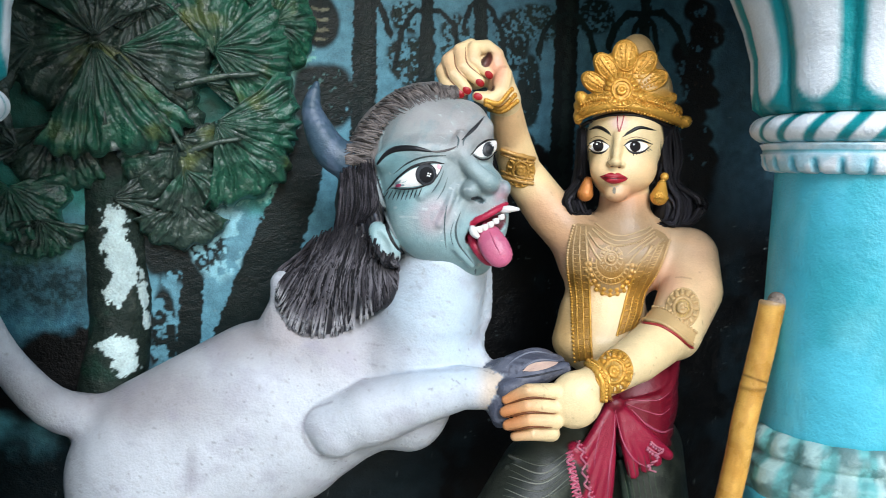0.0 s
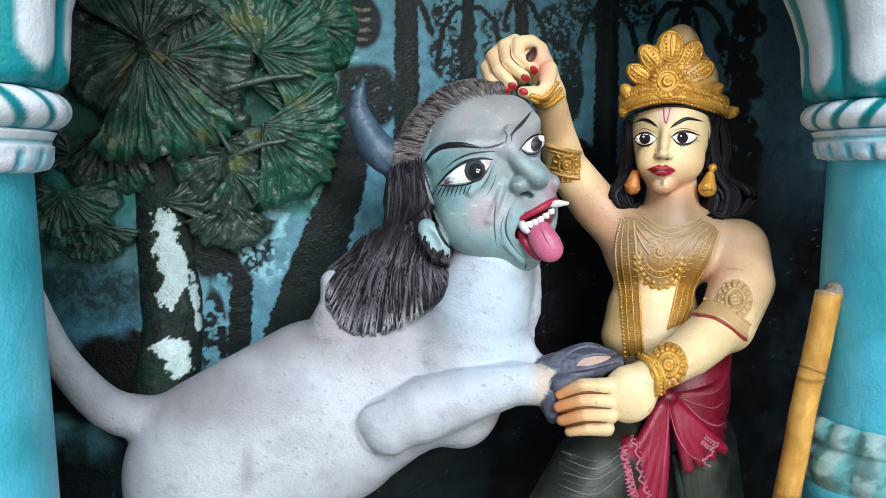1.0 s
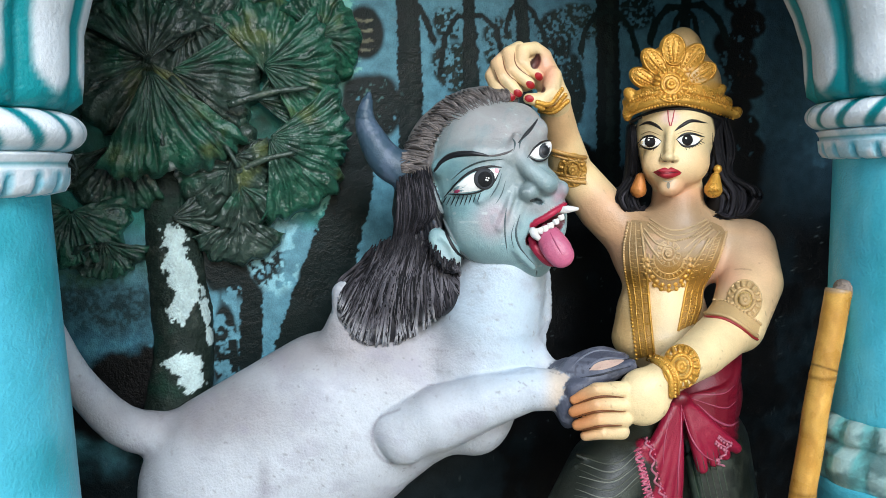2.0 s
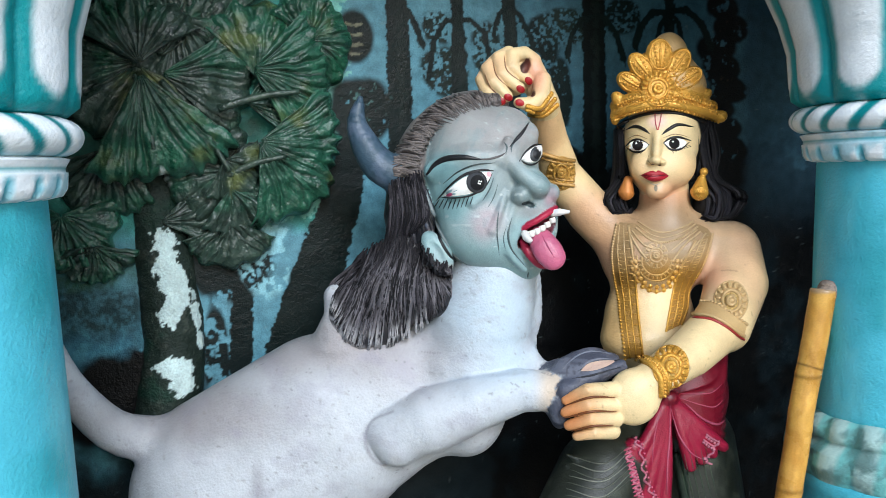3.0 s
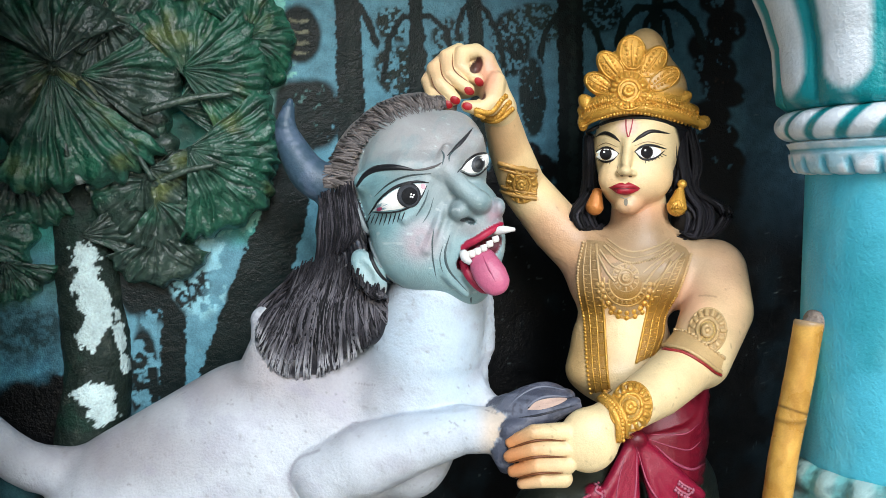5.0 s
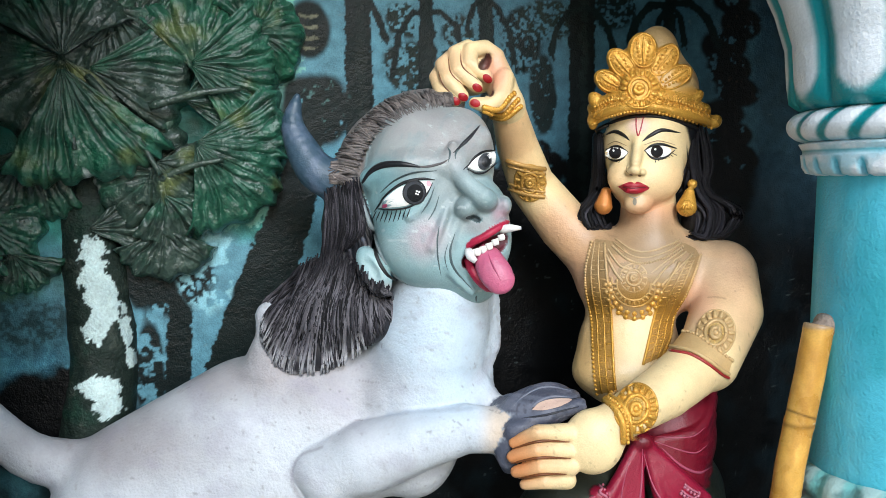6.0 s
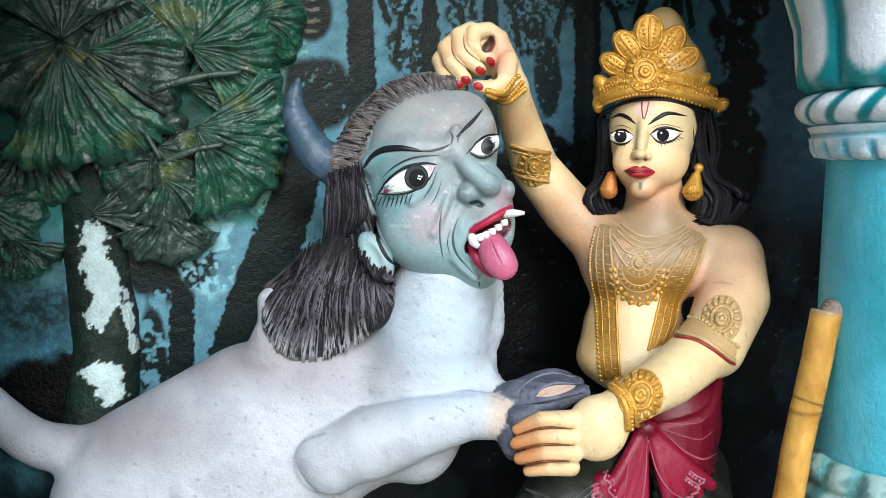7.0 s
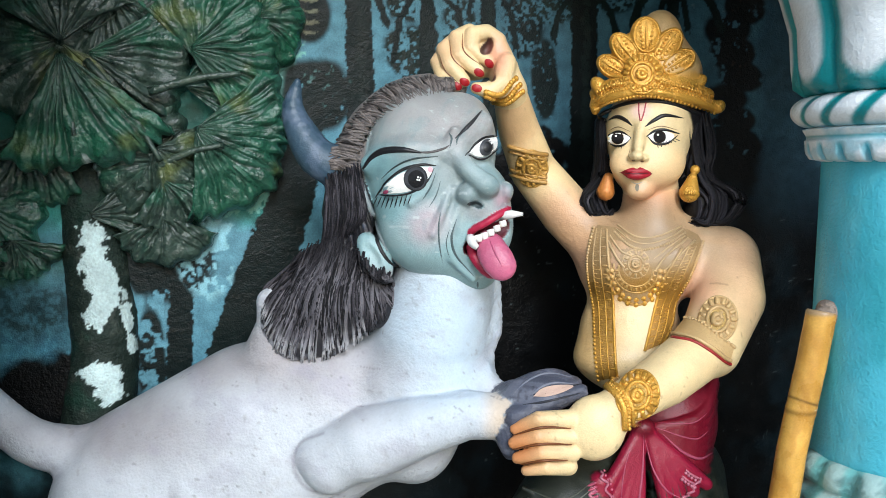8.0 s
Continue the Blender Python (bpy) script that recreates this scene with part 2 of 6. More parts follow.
def decal(clay, pile, points, colour, lift=0.0008):
    """A flat field of paint on the skin, inside a smooth closed outline."""
    P = np.array(points, float)
    P = curve(np.vstack((P, P[:1])), 40)[:-1]
    mid = P.mean(0)
    rings = [mid[None]] + [clay.seat(mid + (P - mid) * s, lift) for s in (0.34, 0.67, 1.0)]
    rings[0] = clay.seat(mid, lift)
    n = len(P)
    F = [[0, 1 + j, 1 + (j + 1) % n] for j in range(n)]
    for r in range(2):
        F += [[1 + r * n + j, 1 + (r + 1) * n + j, 1 + (r + 1) * n + (j + 1) % n, 1 + r * n + (j + 1) % n] for j in range(n)]
    pile.add(np.vstack(rings), F, colour)


def ring_of(centre, rx, rz, n=14, tilt=0.0):
    a = np.arange(n) * 2 * np.pi / n
    u, w = rx * np.cos(a), rz * np.sin(a)
    c, s = math.cos(radians(tilt)), math.sin(radians(tilt))
    return np.array(centre) + (u * c - w * s)[:, None] * AXES[0] + (u * s + w * c)[:, None] * AXES[2]


def ridge(clay, pile, points, radius, colour, lift=0.0, n=22, taper=False, sides=6, closed=False):
    """A raised line of paint or plaster that follows the skin."""
    P = np.array(points, float)
    if closed:
        P = np.vstack((P, P[:1]))
    P = clay.seat(curve(P, n), lift)
    r = radius * (0.2 + 0.8 * np.sin(np.pi * np.linspace(0.03, 0.97, n))) if taper else radius
    V, F = rod(P, r, sides)
    pile.add(V, F, colour)


def strand(clay, pile, points, radius, shades, lift=0.001, n=10):
    """A thin lock of hair lying on the skin; shades: colours from root to tip."""
    P = curve(points, n)
    if clay is not None:
        P = clay.seat(P, lift)
    V, F = rod(P, radius * np.interp(np.linspace(0, 1, n), (0, 0.2, 0.7, 1), (0.5, 1, 0.9, 0.25)), 5)
    S = np.array(shades)
    t = np.repeat(np.linspace(0, len(S) - 1, n), 5)
    skin, first = pile.tie
    root = first + int(np.argmin(((skin - P[0]) ** 2).sum(1)))
    pile.add(V, F, np.stack([np.interp(t, np.arange(len(S)), S[:, k]) for k in range(3)] + [np.zeros(len(t))], 1))
    pile.f.append([pile.n - len(V), pile.n - len(V) + 1, root])
    pile.slots.append(pile.slot)


def bead(pile, centre, r, colour):
    V, F = [], []
    for i in range(5):
        t = np.pi * (0.06 + 0.88 * i / 4)
        for j in range(7):
            a = 2 * np.pi * j / 7
            V.append((r * math.sin(t) * math.cos(a), r * math.sin(t) * math.sin(a), r * math.cos(t)))
    F = [[i * 7 + j, (i + 1) * 7 + j, (i + 1) * 7 + (j + 1) % 7, i * 7 + (j + 1) % 7] for i in range(4) for j in range(7)]
    pile.add(np.array(V) + np.array(centre), F, colour)


def beads(clay, pile, points, n, r, colour, lift=0.0):
    for p in clay.seat(curve(points, n), lift):
        bead(pile, p, r, colour)


def rosette(clay, pile, centre, r, colour, petals=12, squeeze=0.85):
    """A round ornament: boss, two rings and a fan of petals."""
    c = np.array(centre)
    decal(clay, pile, ring_of(c, r * squeeze, r), tuple(v * 0.8 for v in colour), 0.0008)
    ridge(clay, pile, ring_of(c, r * 0.22 * squeeze, r * 0.22), r * 0.12, colour, r * 0.08, 18, closed=True)
    bead(pile, clay.seat(c, r * 0.08)[0], r * 0.16, colour)
    ridge(clay, pile, ring_of(c, r * 0.55 * squeeze, r * 0.55), r * 0.09, colour, r * 0.03, 30, closed=True)
    for j in range(petals):
        a = 2 * np.pi * j / petals
        way = math.cos(a) * AXES[0] * squeeze + math.sin(a) * AXES[2]
        ridge(clay, pile, [c + way * r * 0.66, c + way * r * 0.94], r * 0.12, colour, 0.0, 5, sides=6)
    ridge(clay, pile, ring_of(c, r * squeeze, r), r * 0.07, colour, 0.0, 36, closed=True)


class Pile:
    """Collects pieces of one mesh."""
    def __init__(self):
        self.v, self.f, self.c, self.n, self.slots, self.slot, self.tie = [], [], [], 0, [], 0, None

    def add(self, V, F, C):
        C = np.array(C, float)
        if C.ndim == 1:
            C = np.tile(np.array((*C[:3], C[3] if len(C) > 3 else 0.0)), (len(V), 1))
        self.v.append(np.array(V))
        self.c.append(C)
        fresh = [[i + self.n for i in q] for q in (F.tolist() if hasattr(F, "tolist") else F)]
        self.f += fresh
        self.slots += [self.slot] * len(fresh)
        self.n += len(V)

    def made(self, name, mat, *more):
        ob = make(name, np.concatenate(self.v), self.f, mat, np.concatenate(self.c))
        if more:
            for m in more:
                ob.data.materials.append(m)
            ob.data.polygons.foreach_set("material_index", np.array(self.slots, np.int32))
        return ob


# ---- the shrine's setting ----
WALL_Y = 1.895
ground = make("ground", [(-400, -400, 0), (400, -400, 0), (400, 400, 0), (-400, 400, 0)], [[0, 1, 2, 3]], M_EARTH)
tagged(ground, "pale dusty ground in front of the shrine", "ground", kind="structure")
plinth = box("plinth", (-0.75, 0.95, -0.02), (1.85, 2.1, 0.45), M_CONCRETE, bevel=0.01)
tagged(plinth, "grey concrete plinth under the statues", "plinth", kind="structure")
wall_west = box("wall_west", (-0.75, 1.05, 0.45), (-0.6, WALL_Y, 2.6), M_PLASTER)
tagged(wall_west, "blue painted plaster side wall of the niche", "wall", kind="structure")
wall_east = box("wall_east", (1.75, 1.05, 0.45), (1.9, WALL_Y, 2.6), M_PLASTER)
tagged(wall_east, "blue painted plaster side wall of the niche", "wall", kind="structure")
ceiling = box("ceiling", (-0.9, 0.7, 2.6), (2.05, 2.2, 2.75), M_WHITE)
tagged(ceiling, "pale painted concrete slab over the niche", "ceiling", kind="structure")


def mural():
    xs = np.concatenate((np.arange(-0.6, -0.45, 0.01), np.arange(-0.45, 1.5, 0.003), np.arange(1.5, 1.7501, 0.01)))
    zs = np.concatenate((np.arange(0.45, 0.85, 0.01), np.arange(0.85, 2.02, 0.003), np.arange(2.02, 2.6, 0.01)))
    X, Z = np.meshgrid(xs, zs, indexing="ij")
    x, z = X.ravel(), Z.ravel()
    C = np.tile(np.array(tint("6d9caa")), (len(x), 1))
    n1, n2, n3 = cloud(x, z, 0.09, 1), cloud(x, z, 0.022, 2), cloud(x, z, 0.3, 3)
    fine = cloud(x, z, 0.0075, 5, 2)
    dark, black, green = tint("0b1818"), tint("040506"), tint("1a2a22")
    blend(C, ease(0.35, 0.75, n3) * 0.5, tint("4a8296"))
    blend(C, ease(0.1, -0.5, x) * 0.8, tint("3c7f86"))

    def line(points, w0, w1, colour, rough=0.012, fade=1.0):
        P = np.array(points)
        V = np.stack((x, z), 1)
        best, along = np.full(len(V), 9.0), np.zeros(len(V))
        for i, (a, b) in enumerate(zip(P[:-1], P[1:])):
            ab = b - a
            t = np.clip(((V - a) @ ab) / (ab @ ab), 0, 1)
            d = np.linalg.norm(V - a - t[:, None] * ab, axis=1)
            m = d < best
            best[m], along[m] = d[m], ((i + t) / (len(P) - 1))[m]
        w = w0 + (w1 - w0) * along + (n2 - 0.5) * rough + (fine - 0.5) * rough * 1.2
        blend(C, fade * (1 - ease(w - 0.0012, w + 0.0012, best)), colour)

    def dabs(cx, cz, rx, rz, colour, cover=0.5, grain=fine, edge=0.35):
        r = np.sqrt(((x - cx) / rx) ** 2 + ((z - cz) / rz) ** 2) + (n1 - 0.5) * edge * 2
        inside = 1 - ease(0.8, 1.05, r)
        blend(C, inside * ease(1 - cover - 0.04, 1 - cover + 0.04, grain * 0.6 + n2 * 0.4 + 0.0), colour)

    # teal and green ground behind the relief tree
    leafy = (1 - ease(0.272, 0.351, x + (n1 - 0.5) * 0.08)) * ease(1.387, 1.461, z + (n1 - 0.5) * 0.08)
    blend(C, leafy * 0.92, tint("3f9488"))
    blend(C, leafy * ease(0.4, 0.65, n1) * 0.8, tint("1f4538"))
    # pale teal rim of wall round the relief leaves
    line([(0.314, 1.960), (0.308, 1.851), (0.314, 1.788), (0.280, 1.716), (0.306, 1.688), (0.320, 1.599), (0.298, 1.529), (0.232, 1.472), (0.122, 1.476)], 0.020, 0.020, tint("86c6ba"), 0.03, 0.85)
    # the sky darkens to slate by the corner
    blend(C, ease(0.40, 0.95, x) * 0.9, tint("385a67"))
    # trunks and fronds of the painted forest
    black_zone = ease(0.578, 0.741, x + (n1 - 0.5) * 0.25) * (1 - ease(1.48, 1.66, z + (n1 - 0.5) * 0.25))
    black_zone = ease(0.35, 0.55, black_zone + (n2 - 0.5) * 0.5)
    blend(C, black_zone, black)
    # the whole wall turns black towards the bottom
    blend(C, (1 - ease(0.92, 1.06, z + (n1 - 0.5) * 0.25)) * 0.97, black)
    blend(C, ease(1.41, 1.46, x + (n1 - 0.5) * 0.08) * 0.9 * ease(1.30, 1.65, z), tint("2c4756"))
    blend(C, ease(0.5, 0.75, n1) * black_zone * 0.25, tint("1c3038"))
    blend(C, ease(0.86, 0.9, cloud(x, z, 0.013, 21, 2)) * 0.2, tint("8a9a98"))
    moss, deep = tint("16241f"), tint("0d1a19")

    def frond(points, w, fringe):
        """A drooping palm leaf: a thin rib that widens into ragged leaflets."""
        line(points, w, w * 1.4, deep, 0.004)
        P = curve([(p[0], 0, p[1]) for p in points], 26)
        for i in range(6, 26):
            a, reach = P[i], fringe * (0.4 + 0.6 * i / 25) * (0.7 + 0.6 * hashed(i, points[0][0] * 50, 3))
            line([(a[0], a[2]), (a[0] + 0.006 * math.sin(i * 2.3), a[2] - reach)], 0.0035, 0.002, deep, 0.004)

    # foliage between the trunks
    dabs(0.563, 1.893, 0.055, 0.045, moss, 0.52)
    dabs(0.570, 1.790, 0.060, 0.060, moss, 0.56)
    dabs(0.684, 1.845, 0.045, 0.070, moss, 0.5)
    dabs(0.829, 1.856, 0.060, 0.085, deep, 0.55)
    dabs(0.895, 1.900, 0.085, 0.055, moss, 0.52)
    dabs(0.878, 1.740, 0.035, 0.095, deep, 0.66)
    dabs(1.060, 1.930, 0.070, 0.050, deep, 0.52)
    dabs(1.150, 1.700, 0.060, 0.130, black, 0.6)
    for k in range(9):
        dabs(1.372 + 0.022 * math.sin(k * 2.1), 1.965 - 0.055 * k, 0.062, 0.042, black, 0.70, n2)
    dabs(1.385, 1.85, 0.035, 0.10, tint("33281c"), 0.30)
    # trunks
    for pts, w0, w1, col in (([(0.456, 2.1), (0.456, 1.927), (0.455, 1.55)], 0.020, 0.033, deep), ([(0.608, 2.1), (0.608, 1.903), (0.607, 1.60)], 0.014, 0.022, deep),
                             ([(0.744, 2.1), (0.744, 1.939), (0.748, 1.62)], 0.016, 0.019, deep), ([(0.977, 2.1), (0.977, 1.948), (0.977, 1.35)], 0.028, 0.036, tint("08100f")),
                             ([(1.204, 2.1), (1.204, 1.957), (1.204, 1.60)], 0.013, 0.018, deep)):
        line(pts, w0, w1, col, 0.008)
        line([(p[0] + 0.005, p[1]) for p in pts], w0 * 0.25, w1 * 0.3, tint("1b2623"), 0.02, 0.6)
    # drooping fronds
    for pts, w, fringe in (([(0.456, 1.96), (0.485, 1.925), (0.501, 1.893), (0.515, 1.850)], 0.006, 0.012), ([(0.608, 1.903), (0.577, 1.908), (0.545, 1.860), (0.530, 1.775)], 0.006, 0.018),
                           ([(0.608, 1.903), (0.640, 1.912), (0.675, 1.880), (0.686, 1.830)], 0.006, 0.02), ([(0.744, 1.95), (0.777, 1.920), (0.800, 1.870), (0.811, 1.805)], 0.006, 0.022),
                           ([(0.744, 1.95), (0.715, 1.925), (0.700, 1.880)], 0.005, 0.014), ([(0.977, 1.93), (0.940, 1.918), (0.912, 1.880), (0.902, 1.835)], 0.006, 0.02),
                           ([(0.977, 1.93), (1.010, 1.925), (1.040, 1.890), (1.064, 1.825)], 0.007, 0.018), ([(1.204, 1.945), (1.150, 1.945), (1.115, 1.905), (1.100, 1.86)], 0.008, 0.02),
                           ([(1.204, 1.945), (1.255, 1.955), (1.305, 1.920), (1.334, 1.86)], 0.008, 0.02), ([(1.204, 1.945), (1.232, 1.920), (1.246, 1.86)], 0.006, 0.016), ([(1.204, 1.945), (1.175, 1.91), (1.165, 1.86)], 0.006, 0.016)):
        frond(pts, w, fringe)
    # rounded bushes and the bowed trunk under them
    dabs(0.352, 1.862, 0.050, 0.068, deep, 0.86, n2, 0.16)
    for k in range(4):
        line([(0.335, 1.895 - 0.022 * k), (0.350, 1.890 - 0.022 * k), (0.368, 1.893 - 0.022 * k)], 0.002, 0.003, tint("8a8a72"), 0.006, 0.7)
    dabs(0.362, 1.700, 0.085, 0.088, deep, 0.80, n2, 0.2)
    dabs(0.375, 1.700, 0.070, 0.075, tint("4f7370"), 0.30)
    line([(0.162, 1.044), (0.209, 1.212), (0.258, 1.368), (0.313, 1.509), (0.345, 1.660)], 0.085, 0.030, deep, 0.010)
    # small flaking tree
    dabs(0.043, 1.354, 0.10, 0.10, dark, 0.68, n2)
    dabs(0.004, 1.177, 0.03, 0.14, dark, 0.6, n2)
    line([(0.057, 1.120), (0.067, 1.275), (0.067, 1.340)], 0.028, 0.018, dark, 0.008)
    dabs(0.120, 1.388, 0.06, 0.13, tint("8fc3cf"), 0.5, n2)
    # moss, and patches of dark blue and near-black, near the relief tree
    for cx, cz, rx, rz, colour, fade in ((-0.29, 1.20, 0.22, 0.26, tint("2f5f74"), 0.75), (-0.26, 1.29, 0.16, 0.10, tint("1d2f2c"), 0.85), (-0.25, 1.36, 0.15, 0.05, tint("3d6b54"), 0.6), (-0.30, 1.12, 0.12, 0.08, tint("16242a"), 0.8)):
        r = np.sqrt(((x - cx) / rx) ** 2 + ((z - cz) / rz) ** 2) + (n1 - 0.5) * 0.9
        blend(C, (1 - ease(0.5, 1.1, r)) * fade * (0.55 + 0.45 * ease(0.35, 0.6, fine * 0.5 + n2 * 0.5)), colour)
    dabs(-0.210, 1.071, 0.2, 0.12, black, 0.7, n1)
    return xs, zs, X, Z, C


xs, zs, X, Z, C = mural()
n_x, n_z = len(xs), len(zs)
I = np.arange(n_x * n_z).reshape(n_x, n_z)
F = np.stack((I[:-1, :-1], I[1:, :-1], I[1:, 1:], I[:-1, 1:]), -1).reshape(-1, 4)
Y = WALL_Y + (cloud(X, Z, 0.25, 9) - 0.5) * 0.012
V = np.stack((X, Y, Z), -1).reshape(-1, 3)
edge = np.concatenate((I[:, 0], I[-1, 1:], I[-2::-1, -1], I[0, -2:0:-1]))
V2 = V[edge].copy()
V2[:, 1] = 2.05
k = np.arange(len(edge))
F2 = np.stack((edge, k + len(V), (k + 1) % len(edge) + len(V), np.roll(edge, -1)), -1)
rim = [(len(V) + k).tolist()]
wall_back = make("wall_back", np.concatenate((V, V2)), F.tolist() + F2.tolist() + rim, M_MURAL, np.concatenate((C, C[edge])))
tagged(wall_back, "niche back wall painted with dark forest trees on blue", "wall", kind="structure")
# ---- fan-leaved tree in relief on the wall ----
def fan_leaf(centre, radius, start, sweep, tilt, ribs, seed, base, glow, droop=0.02, name="leaf"):
    """A fan-shaped leaf: ribs run out from the stalk, the rim is notched and wavy. start, sweep: degrees round the wall."""
    rnd = random.Random(seed)
    na, nr = ribs * 13, 22
    A = np.linspace(radians(start), radians(start + sweep), na + 1)
    R = np.linspace(0.03, 1, nr + 1)
    a, r = np.meshgrid(A, R, indexing="ij")
    u = (a - A[0]) / (A[-1] - A[0]) * ribs
    rim = 1 + 0.03 * np.cos(u * 2 * np.pi + 2 * np.sin(u)) + 0.14 * (cloud(a * 2, a * 0, 0.8, seed) - 0.5)
    wave = 0.16 * (cloud(a * 1.5 + 3, r * 2, 0.9, seed + 1) - 0.5)
    rr = r * rim * radius
    x = centre[0] + rr * np.cos(a + wave * r)
    z = centre[2] + rr * np.sin(a + wave * r)
    x = x + 0.030 * (cloud(x, z, 0.09, seed + 11) - 0.5) * r
    z = z + 0.030 * (cloud(x, z, 0.08, seed + 12) - 0.5) * r
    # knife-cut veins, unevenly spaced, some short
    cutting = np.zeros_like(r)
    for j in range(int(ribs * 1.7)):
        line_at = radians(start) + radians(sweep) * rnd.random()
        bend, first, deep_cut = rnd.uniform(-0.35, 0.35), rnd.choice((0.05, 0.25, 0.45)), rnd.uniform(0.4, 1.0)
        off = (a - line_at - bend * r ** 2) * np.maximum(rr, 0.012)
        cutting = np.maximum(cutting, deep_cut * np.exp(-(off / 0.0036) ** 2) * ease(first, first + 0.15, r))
    fold = np.abs(np.sin(u * np.pi + 3.6 * (cloud(u, r * 3, 1.6, seed + 2) - 0.5)))
    height = (0.005 + 0.012 * cloud(a * 3, r * 2, 0.7, seed + 9)) * np.sqrt(np.clip(r, 0, 1)) * (fold ** 0.6 - 0.5) - 0.006 * cutting + tilt * r + 0.030 * (cloud(x, z, 0.06, seed + 3) - 0.5) + 0.010 * (cloud(x, z, 0.012, seed + 4) - 0.5)
    height = height + droop * (1 - r ** 2) - 0.035 * ease(0.93, 1.0, r)
    y = centre[1] - height
    top = np.stack((x, y, z), -1).reshape(-1, 3)
    under = top.copy()
    under[:, 1] += 0.012
    n = len(top)
    I = np.arange(n).reshape(na + 1, nr + 1)
    q = np.stack((I[:-1, :-1], I[:-1, 1:], I[1:, 1:], I[1:, :-1]), -1).reshape(-1, 4)
    edge = np.concatenate((I[0, :], I[1:, -1], I[-1, -2::-1], I[-2:0:-1, 0]))
    side = np.stack((edge, edge + n, np.roll(edge, -1) + n, np.roll(edge, -1)), -1)
    C = np.tile(np.array(base), (n, 1))
    rv = r.ravel()
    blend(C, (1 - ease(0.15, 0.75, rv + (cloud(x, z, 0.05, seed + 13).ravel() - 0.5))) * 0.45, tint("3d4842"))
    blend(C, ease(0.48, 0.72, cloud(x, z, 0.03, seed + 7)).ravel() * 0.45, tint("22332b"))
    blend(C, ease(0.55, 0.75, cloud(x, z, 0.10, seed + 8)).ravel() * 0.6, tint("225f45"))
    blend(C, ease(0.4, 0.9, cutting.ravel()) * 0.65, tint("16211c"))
    blend(C, ease(0.90, 1.0, rv) * ease(0.4, 0.6, cloud(x, z, 0.05, seed + 14)).ravel() * 0.6, tint("5a9a86"))
    blend(C, ease(0.58, 0.85, cloud(x, z, 0.07, seed + 5)).ravel() * 0.7, glow)
    blend(C, ease(0.76, 0.86, cloud(x, z, 0.010, seed + 6)).ravel() * 0.2, tint("78877a"))
    fleck = np.sqrt(((x - -0.083) / 0.022) ** 2 + ((z - 1.569) / 0.04) ** 2).ravel()
    blend(C, (1 - ease(0.8, 1.0, fleck)) * ease(0.60, 0.64, cloud(x, z, 0.014, 91, 2)).ravel(), tint("e4ece8"))
    # underside repeats the top's colours at 0.6: shade put into the paint
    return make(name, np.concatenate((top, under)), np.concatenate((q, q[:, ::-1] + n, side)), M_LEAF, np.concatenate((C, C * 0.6)))


